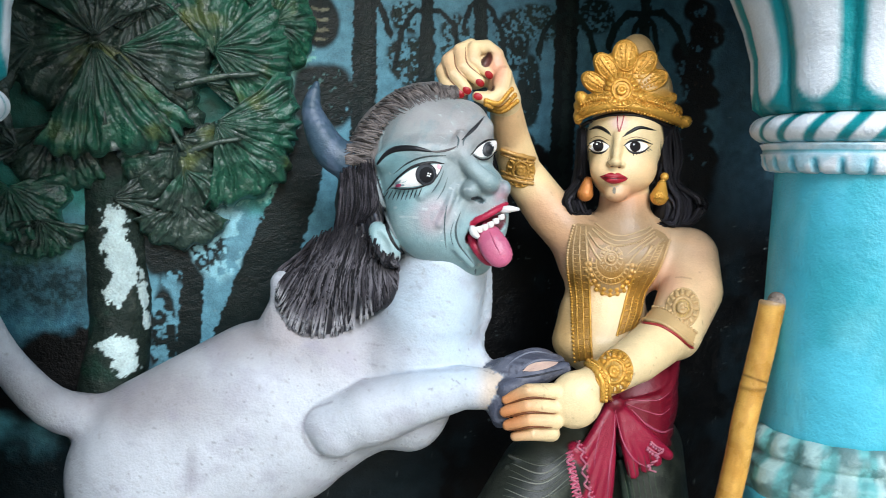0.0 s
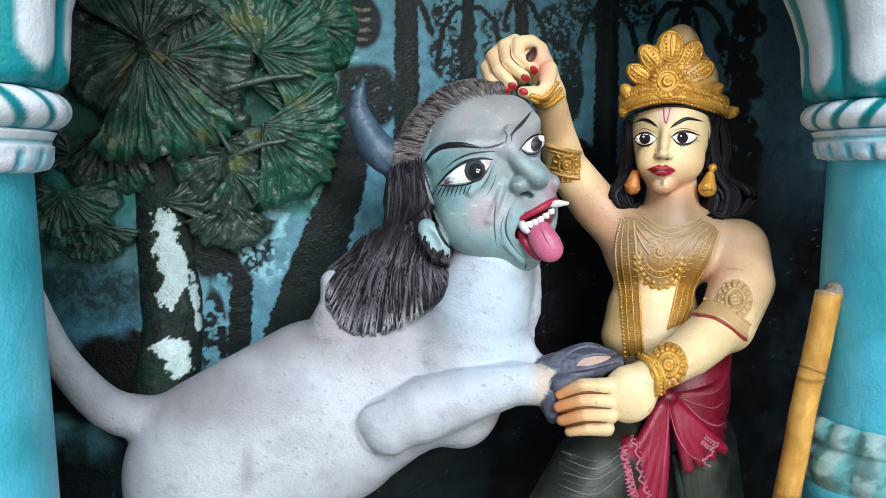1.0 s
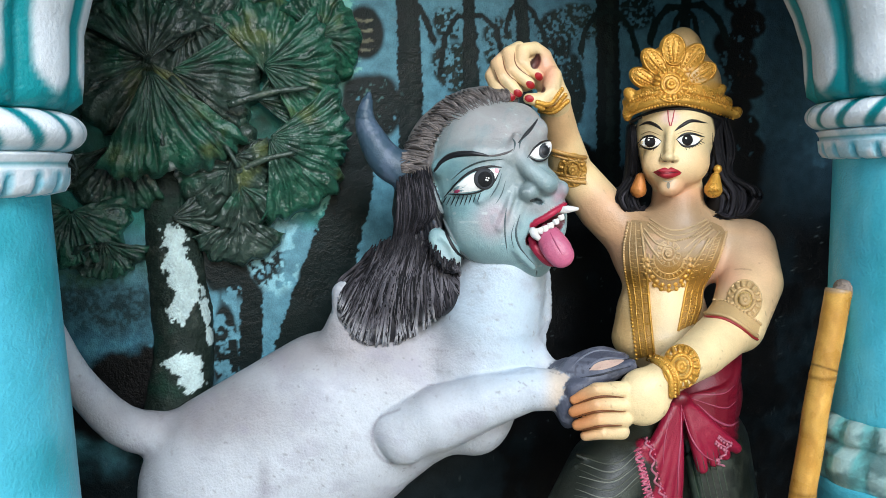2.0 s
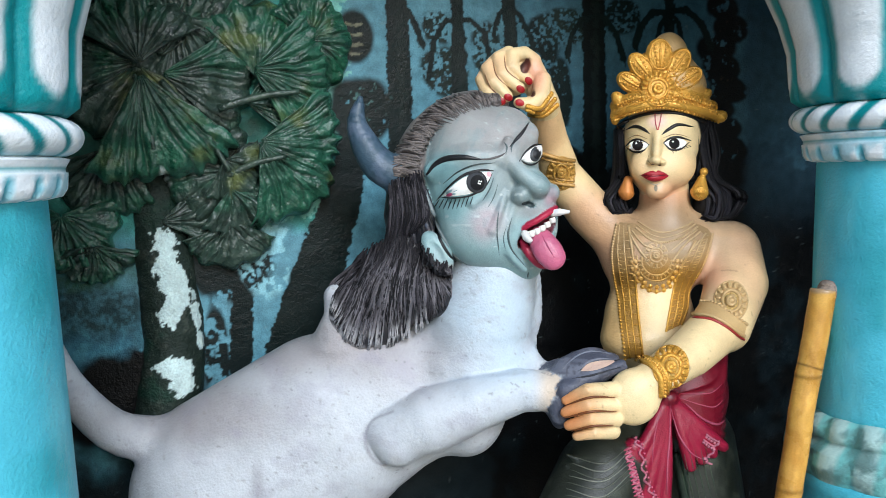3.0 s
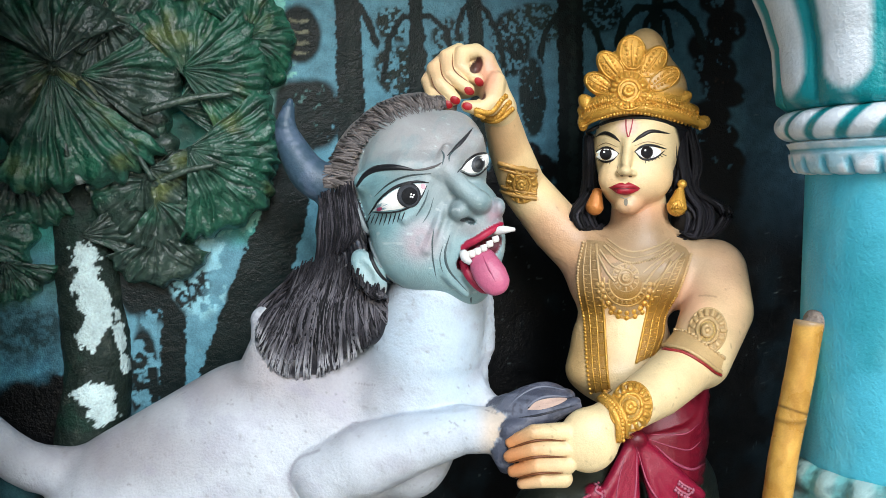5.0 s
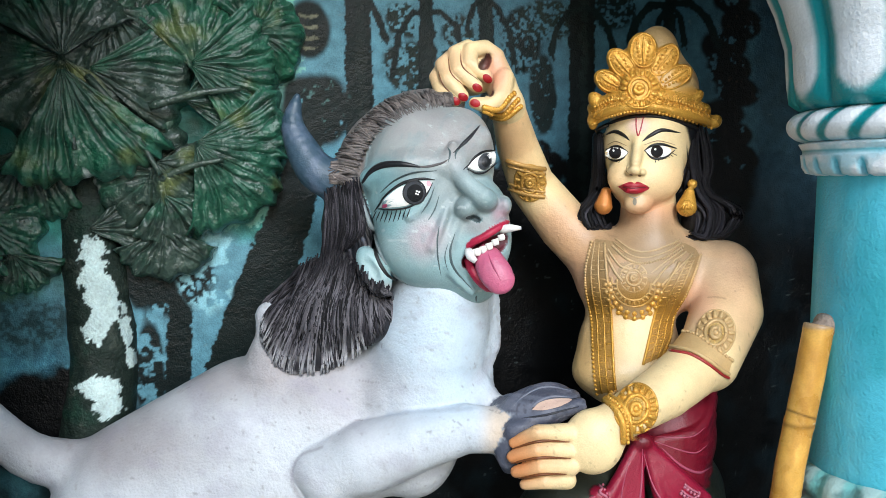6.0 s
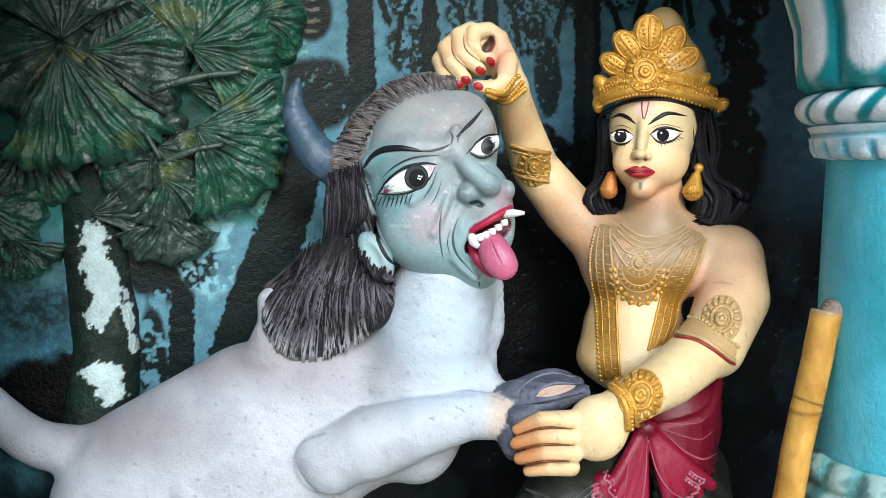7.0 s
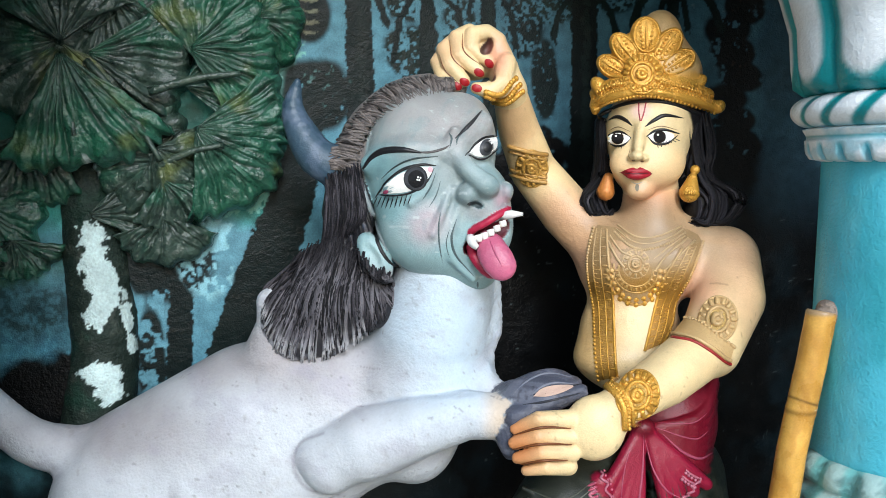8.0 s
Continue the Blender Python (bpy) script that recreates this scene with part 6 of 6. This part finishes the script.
    # short combed hair over the brow line
    for j in range(150):
        k = rnd.randrange(40)
        a, b = outer[k] + wob(0.004), inner[min(39, max(0, k + rnd.randint(-2, 2)))] + wob(0.004)
        shade = rnd.choice((tint("524b49"), tint("655d5a"), tint("746c68"), tint("827a76")))
        strand(head, pile, [a, (a + b) / 2 - AXES[1] * 0.02 + wob(0.004), b], rnd.uniform(0.0016, 0.0028), [shade, shade, tint("7b7471")], rnd.uniform(0.0004, 0.0015), 9)
    pile.slot = 1
    # painted eyes
    decal(head, pile, [(0.406, 1.470, 1.504), (0.422, 1.467, 1.520), (0.443, 1.452, 1.538), (0.472, 1.444, 1.546), (0.493, 1.437, 1.545), (0.480, 1.439, 1.523), (0.457, 1.445, 1.509), (0.429, 1.452, 1.505)], WHITE, 0.0008)
    pile.slot = 2
    decal(head, pile, ring_of((0.466, 1.444, 1.529), 0.0185, 0.0195), tint("3c3e42"), 0.0014)
    decal(head, pile, ring_of((0.467, 1.443, 1.528), 0.0135, 0.0145), tint("101113"), 0.0019)
    pile.slot = 1
    ridge(head, pile, ring_of((0.466, 1.444, 1.529), 0.0185, 0.0195), 0.0013, INK, 0.0012, 30, closed=True)
    for dx, dz in ((0.002, 0.002), (0.006, 0.001), (0.004, -0.003), (0.001, -0.002)):
        decal(head, pile, ring_of(np.array((0.468, 1.443, 1.529)) + AXES[0] * dx + AXES[2] * dz, 0.0015, 0.0015, 8), WHITE, 0.0024)
    decal(head, pile, ring_of((0.419, 1.466, 1.507), 0.006, 0.003, 10, 20), tint("c04a70"), 0.0015)
    decal(head, pile, ring_of((0.489, 1.438, 1.543), 0.004, 0.005, 10, 20), tint("d8a0a8"), 0.0015)
    for pts, r in (([(0.400, 1.482, 1.497), (0.420, 1.468, 1.522), (0.445, 1.451, 1.543), (0.476, 1.443, 1.551), (0.498, 1.436, 1.549)], 0.0032), ([(0.406, 1.480, 1.502), (0.430, 1.462, 1.501), (0.457, 1.444, 1.506), (0.482, 1.438, 1.522), (0.495, 1.436, 1.545)], 0.0020),
                   ([(0.410, 1.471, 1.528), (0.434, 1.456, 1.549), (0.464, 1.448, 1.561), (0.502, 1.436, 1.564)], 0.0018)):
        ridge(head, pile, pts, r, INK if r > 0.0019 else tint("33403f"), 0.0, 26, True)
    for j in range(9):
        u = j / 8
        a = np.array((0.402, 1.471, 1.499)) * (1 - u) + np.array((0.461, 1.453, 1.503)) * u
        ridge(head, pile, [a, a - AXES[0] * (0.010 - 0.004 * u) - AXES[2] * (0.016 + 0.006 * math.sin(3 * u))], 0.0012, INK, 0.0, 6, True)
    decal(head, pile, [(0.561, 1.450, 1.569), (0.573, 1.448, 1.583), (0.588, 1.444, 1.592), (0.605, 1.450, 1.594), (0.605, 1.448, 1.577), (0.587, 1.442, 1.564), (0.573, 1.446, 1.563)], WHITE, 0.0008)
    decal(head, pile, ring_of((0.588, 1.443, 1.578), 0.0105, 0.0145, 14, -15), tint("3a3c40"), 0.0014)
    decal(head, pile, ring_of((0.590, 1.442, 1.578), 0.007, 0.009, 12), tint("121214"), 0.0019)
    for pts in ([(0.556, 1.451, 1.565), (0.571, 1.449, 1.584), (0.588, 1.445, 1.595), (0.607, 1.450, 1.596)], [(0.560, 1.450, 1.566), (0.574, 1.445, 1.559), (0.588, 1.441, 1.561), (0.607, 1.447, 1.575)]):
        ridge(head, pile, pts, 0.0024, INK, 0.0, 18, True)
    # brows, creases, fringe of the cheek
    ridge(head, pile, [(0.391, 1.521, 1.543), (0.405, 1.508, 1.563), (0.421, 1.483, 1.574), (0.449, 1.464, 1.576), (0.480, 1.454, 1.571)], 0.0064, tint("1c1b1e"), -0.0008, 26, True)
    ridge(head, pile, [(0.459, 1.461, 1.575), (0.488, 1.452, 1.571), (0.514, 1.445, 1.576), (0.527, 1.441, 1.584)], 0.0024, tint("55504f"), -0.0008, 18, True)
    ridge(head, pile, [(0.537, 1.450, 1.593), (0.551, 1.447, 1.607), (0.567, 1.454, 1.620), (0.589, 1.470, 1.640)], 0.0040, tint("2a282b"), -0.0006, 18, True)
    for pts, r in (([(0.524, 1.441, 1.576), (0.528, 1.442, 1.593), (0.523, 1.444, 1.603)], 0.002), ([(0.535, 1.438, 1.580), (0.538, 1.439, 1.596), (0.560, 1.445, 1.611)], 0.002), ([(0.502, 1.445, 1.541), (0.488, 1.436, 1.515), (0.471, 1.438, 1.490)], 0.0018),
                   ([(0.509, 1.441, 1.530), (0.495, 1.432, 1.500), (0.480, 1.434, 1.477)], 0.0014), ([(0.506, 1.436, 1.476), (0.500, 1.434, 1.437), (0.506, 1.437, 1.383)], 0.0018), ([(0.533, 1.437, 1.461), (0.524, 1.437, 1.430), (0.529, 1.432, 1.398), (0.564, 1.438, 1.358)], 0.0026),
                   ([(0.524, 1.439, 1.451), (0.515, 1.438, 1.420), (0.524, 1.443, 1.387)], 0.0012), ([(0.569, 1.446, 1.352), (0.567, 1.445, 1.340)], 0.002)):
        ridge(head, pile, pts, r, tint("4a5a5c"), -0.0006, 20, True)
    for pts, r, col in (([(0.389, 1.542, 1.539), (0.398, 1.524, 1.490), (0.413, 1.503, 1.437), (0.433, 1.492, 1.393), (0.461, 1.481, 1.368)], 0.0055, tint("7b8587")), ([(0.387, 1.552, 1.531), (0.395, 1.535, 1.485), (0.408, 1.514, 1.431), (0.429, 1.503, 1.387), (0.458, 1.492, 1.363)], 0.0042, INK)):
        ridge(head, pile, pts, r, col, -0.001, 30, True)
    # teeth and tusks
    for j in range(6):
        u = j / 5
        p = np.array((0.553, 1.420, 1.432)) * (1 - u) + np.array((0.602, 1.407, 1.457)) * u - AXES[2] * 0.004 * math.sin(math.pi * u)
        q = np.array(p) - AXES[2] * (0.013 - 0.003 * u) + AXES[0] * 0.003
        V, F = rod(curve([p, (p + q) / 2, q], 5), [0.0058, 0.0064, 0.0064, 0.006, 0.0045], 8)
        pile.add(V, F, tint("e9e6de"))
    for pts, rr in (([(0.551, 1.423, 1.431), (0.551, 1.412, 1.422), (0.559, 1.408, 1.414)], [0.007, 0.0075, 0.0045]), ([(0.607, 1.420, 1.464), (0.618, 1.406, 1.467), (0.636, 1.401, 1.467)], [0.0075, 0.007, 0.003])):
        V, F = rod(curve(pts, 7), np.interp(np.linspace(0, 2, 7), (0, 1, 2), rr), 10)
        pile.add(V, F, tint("dfdcd8"))
    ridge(head, pile, [(0.575, 1.400, 1.430), (0.585, 1.394, 1.406), (0.596, 1.389, 1.383)], 0.0016, tint("a84064"), -0.0006, 14, True)
    decal(head, pile, ring_of((0.553, 1.418, 1.486), 0.0075, 0.003, 12, 12), tint("2c3436"), 0.0004)
    return tagged(pile.made("beast_statue", M_BEAST, M_STATUE, M_HAIR), "grey plaster statue of a horned beast with a human face", "statue")


beast_statue()
# ---- pillars ----
def lathe(profile, sides, shape=None):
    """A turned form: profile rows of (z, radius); shape(angle, z, radius) may change the radius."""
    ang = np.arange(sides) * 2 * np.pi / sides
    Zp, Rp = np.array([p[0] for p in profile]), np.array([p[1] for p in profile])
    A, Zg = np.meshgrid(ang, Zp)
    R = np.repeat(Rp[:, None], sides, 1)
    if shape:
        R = shape(A, Zg, R)
    V = np.stack((R * np.cos(A), R * np.sin(A), Zg), -1).reshape(-1, 3)
    I = np.arange(len(profile) * sides).reshape(len(profile), sides)
    J = np.roll(I, -1, 1)
    F = np.stack((I[:-1], J[:-1], J[1:], I[1:]), -1).reshape(-1, 4).tolist()
    F += [I[0, ::-1].tolist(), I[-1].tolist()]
    return V, F, A.ravel(), Zg.ravel()


TEAL, AQUA, PALE = tint("1f8f94"), tint("55b7ca"), tint("e6ebee")


def spans(rows, step=0.006):
    out = []
    for (z0, r0), (z1, r1) in zip(rows[:-1], rows[1:]):
        n = max(1, int(abs(z1 - z0) / step))
        out += [(z0 + (z1 - z0) * i / n, r0 + (r1 - r0) * i / n) for i in range(n)]
    return out + [rows[-1]]


def pillar(twist, phase):
    """twist: which way the rope ring winds, 1 or -1; phase: where the petals begin, in half petals."""
    root = new("pillar")
    # shaft
    V, F, A, Zv = lathe(spans([(1.04, 0.1620), (1.30, 0.1565), (1.56, 0.1507)], 0.02), 72)
    C = np.tile(np.array(AQUA), (len(V), 1))
    streak = cloud(A * 0.14, Zv, 0.12, 4)
    blend(C, ease(0.4, 0.7, streak) * 0.55, TEAL)
    blend(C, ease(0.55, 0.75, cloud(A * 0.14, Zv * 0.5, 0.07, 8)) * 0.35, tint("7cc9d2"))
    make("shaft", V, F, M_PILLAR, C, root)
    # scalloped collar
    V, F, A, Zv = lathe(spans([(1.543, 0.1529), (1.548, 0.1760), (1.580, 0.1793), (1.5805, 0.1760), (1.586, 0.1760), (1.598, 0.1826), (1.602, 0.1650)], 0.003), 192,
                        lambda a, z, r: r - 0.016 * ease(1.578, 1.55, z) * (1 - ease(0.15, 0.45, np.abs(np.sin(a * 12)))) - 0.006 * ease(1.560, 1.545, z))
    C = np.tile(np.array(PALE), (len(V), 1))
    blend(C, (1 - ease(0.2, 0.6, np.abs(np.sin(A * 12)))) * ease(1.582, 1.57, Zv), AQUA)
    blend(C, ease(1.579, 1.583, Zv) * (1 - ease(1.586, 1.59, Zv)) * 0.8, TEAL)
    blend(C, ease(0.45, 0.7, cloud(A * 0.16, Zv, 0.03, 6)) * 0.5, AQUA)
    make("collar", V, F, M_PILLAR, C, root)
    # twisted rope ring
    ring = []
    for i in range(25):
        t = i / 24 * np.pi
        ring.append((1.6275 - 0.0265 * np.cos(t), 0.166 + 0.035 * np.sin(t)))
    V, F, A, Zv = lathe(ring, 288, lambda a, z, r: r + 0.006 * (np.abs(np.sin(a * 10 + twist * (z - 1.6275) * 42)) - 0.6) * ease(0.166, 0.178, r))
    C = np.tile(np.array(PALE), (len(V), 1))
    blend(C, 1 - ease(0.42, 0.75, np.abs(np.sin(A * 10 + twist * ((Zv - 1.6275) * 42 + 0.35)))), TEAL)
    blend(C, (1 - ease(1.601, 1.609, Zv)) * 0.5, AQUA)
    make("rope_ring", V, F, M_PILLAR, C, root)
    # capital of eleven broad petals
    rows = [(1.652, 0.1650), (1.656, 0.1848), (1.668, 0.2002), (1.70, 0.2046), (1.76, 0.2087), (1.82, 0.2260), (1.90, 0.2600), (1.98, 0.2970), (2.06, 0.3300), (2.10, 0.3355), (2.11, 0.2750)]
    V, F, A, Zv = lathe(spans(rows, 0.008), 256,
                        lambda a, z, r: r + ease(1.652, 1.67, z) * (0.016 * (np.abs(np.sin(a * 5.5 + phase)) ** 0.5 - 1)))
    C = np.tile(np.array(TEAL), (len(V), 1))
    u = np.abs(np.sin(A * 5.5 + phase))
    wob = (cloud(A * 0.19, Zv, 0.05, 7) - 0.5) * 0.16
    blend(C, ease(0.36, 0.68, u + wob - 0.6 * (1 - ease(1.664, 1.708, Zv))), PALE)
    blend(C, (1 - ease(0.03, 0.16, u)) * 0.45, tint("11686f"))
    make("capital", V, F, M_PILLAR, C, root)
    # square block over the capital, up to the slab
    box("abacus", (-0.31, -0.31, 2.108), (0.31, 0.31, 2.625), M_PILLAR_PLAIN, root)
    # moulded foot with worn leaves
    rows = [(0.93, 0.195), (0.96, 0.205), (0.99, 0.20), (1.005, 0.178), (1.015, 0.184), (1.032, 0.182), (1.050, 0.168), (1.053, 0.15)]
    V, F, A, Zv = lathe(spans(rows, 0.005), 224,
                        lambda a, z, r: r + 0.009 * (np.abs(np.sin(a * 9 + 6 * np.abs(z - 1.03))) - 0.5) * ease(1.006, 1.02, z) + 0.008 * (np.abs(np.sin(a * 7)) - 0.5) * (1 - ease(0.99, 1.005, z)))
    C = np.tile(np.array(tint("6fb0ad")), (len(V), 1))
    blend(C, ease(0.5, 0.85, np.abs(np.sin(A * 9 + 6 * np.abs(Zv - 1.03)))) * 0.55, tint("c3cfc9"))
    blend(C, ease(0.42, 0.62, cloud(A * 0.18, Zv, 0.022, 3)) * 0.75, tint("4d6f6c"))
    make("foot", V, F, M_PILLAR, C, root)
    V, F, A, Zv = lathe(spans([(0.45, 0.21), (0.49, 0.21), (0.51, 0.185), (0.90, 0.185), (0.932, 0.2)], 0.03), 96)
    C = np.tile(np.array(AQUA), (len(V), 1))
    make("pedestal", V, F, M_PILLAR, C, root)
    return tagged(root, "turquoise and white painted concrete pillar with petal capital", "pillar", "pillars of the shrine")


M_PILLAR_PLAIN = material("pillar_block_paint", AQUA, rough=0.45, vary=0.15)
pillar(1, radians(-129)).matrix_basis = pose(-0.391, 1.236, -0.012)
pillar(-1, radians(-7.5)).matrix_basis = pose(1.275, 1.236, 0, 0, 0, 20)

# ---- stick leaning in the corner by the pillar ----
pts = curve([(1.104, 1.254, 1.300), (1.045, 1.254, 1.012), (0.930, 1.254, 0.450)], 300)
pts += (np.stack([cloud(pts[:, 2], pts[:, 2] * 0 + s, 0.12, 11 + s) for s in range(3)], 1) - 0.5) * 0.006
d_node = np.abs(((pts[:, 2] - 1.135 + 0.11) % 0.22) - 0.11)
rr = 0.0240 + 0.0008 * np.exp(-(d_node / 0.006) ** 2)
rr[0] *= 0.93
rr[1] *= 0.98
V, F = rod(pts, rr, 28)
C = np.tile(np.array(tint("d3a14c")), (len(V), 1))
zz = V[:, 2]
blend(C, ease(0.4, 0.7, cloud(V[:, 0] * 3, zz, 0.05, 12)) * 0.5, tint("a86f20"))
blend(C, np.exp(-((np.abs(((zz - 1.135 + 0.11) % 0.22) - 0.11)) / 0.004) ** 2) * 0.6, tint("6d4a1a"))
blend(C, ease(1.292, 1.299, zz) * 0.7, tint("8d7f72"))
blend(C, np.exp(-((zz - 1.165 + 0.35 * (V[:, 0] - V[:, 0].mean())) / 0.0022) ** 2) * 0.8, tint("4a3010"))
grain_v = cloud(np.tile(np.arange(28), len(pts)) * 0.012, zz * 0.08, 0.02, 13)
blend(C, ease(0.5, 0.72, grain_v) * 0.45, tint("b07a2a"))
blend(C, ease(0.78, 0.84, cloud(V[:, 0] * 2, zz, 0.02, 14)) * 0.7, tint("ead9b0"))
stick = make("bamboo_stick", V, F, M_STICK, C)
lump = Clay((1.040, 1.202, 1.180), (1.294, 1.364, 1.359), 0.003)
lump.ball((1.121, 1.256, 1.298), (0.022, 0.022, 0.018), tint("9a8b7e"), 0.006, turn=(0, 20, 0))
lump.ball((1.130, 1.246, 1.278), (0.010, 0.016, 0.026), tint("a39486"), 0.01)
V, F, C = lump.skin()
V = V + (np.stack([cloud(V[:, 0] + i, V[:, 2], 0.012, 80 + i) for i in range(3)], 1) - 0.5) * 0.008
tagged(make("mortar_dab", V, F, M_TRUNK, C, stick), "rough grey dab of mortar")
tagged(stick, "yellow varnished bamboo stick leaning against the pillar", "stick")
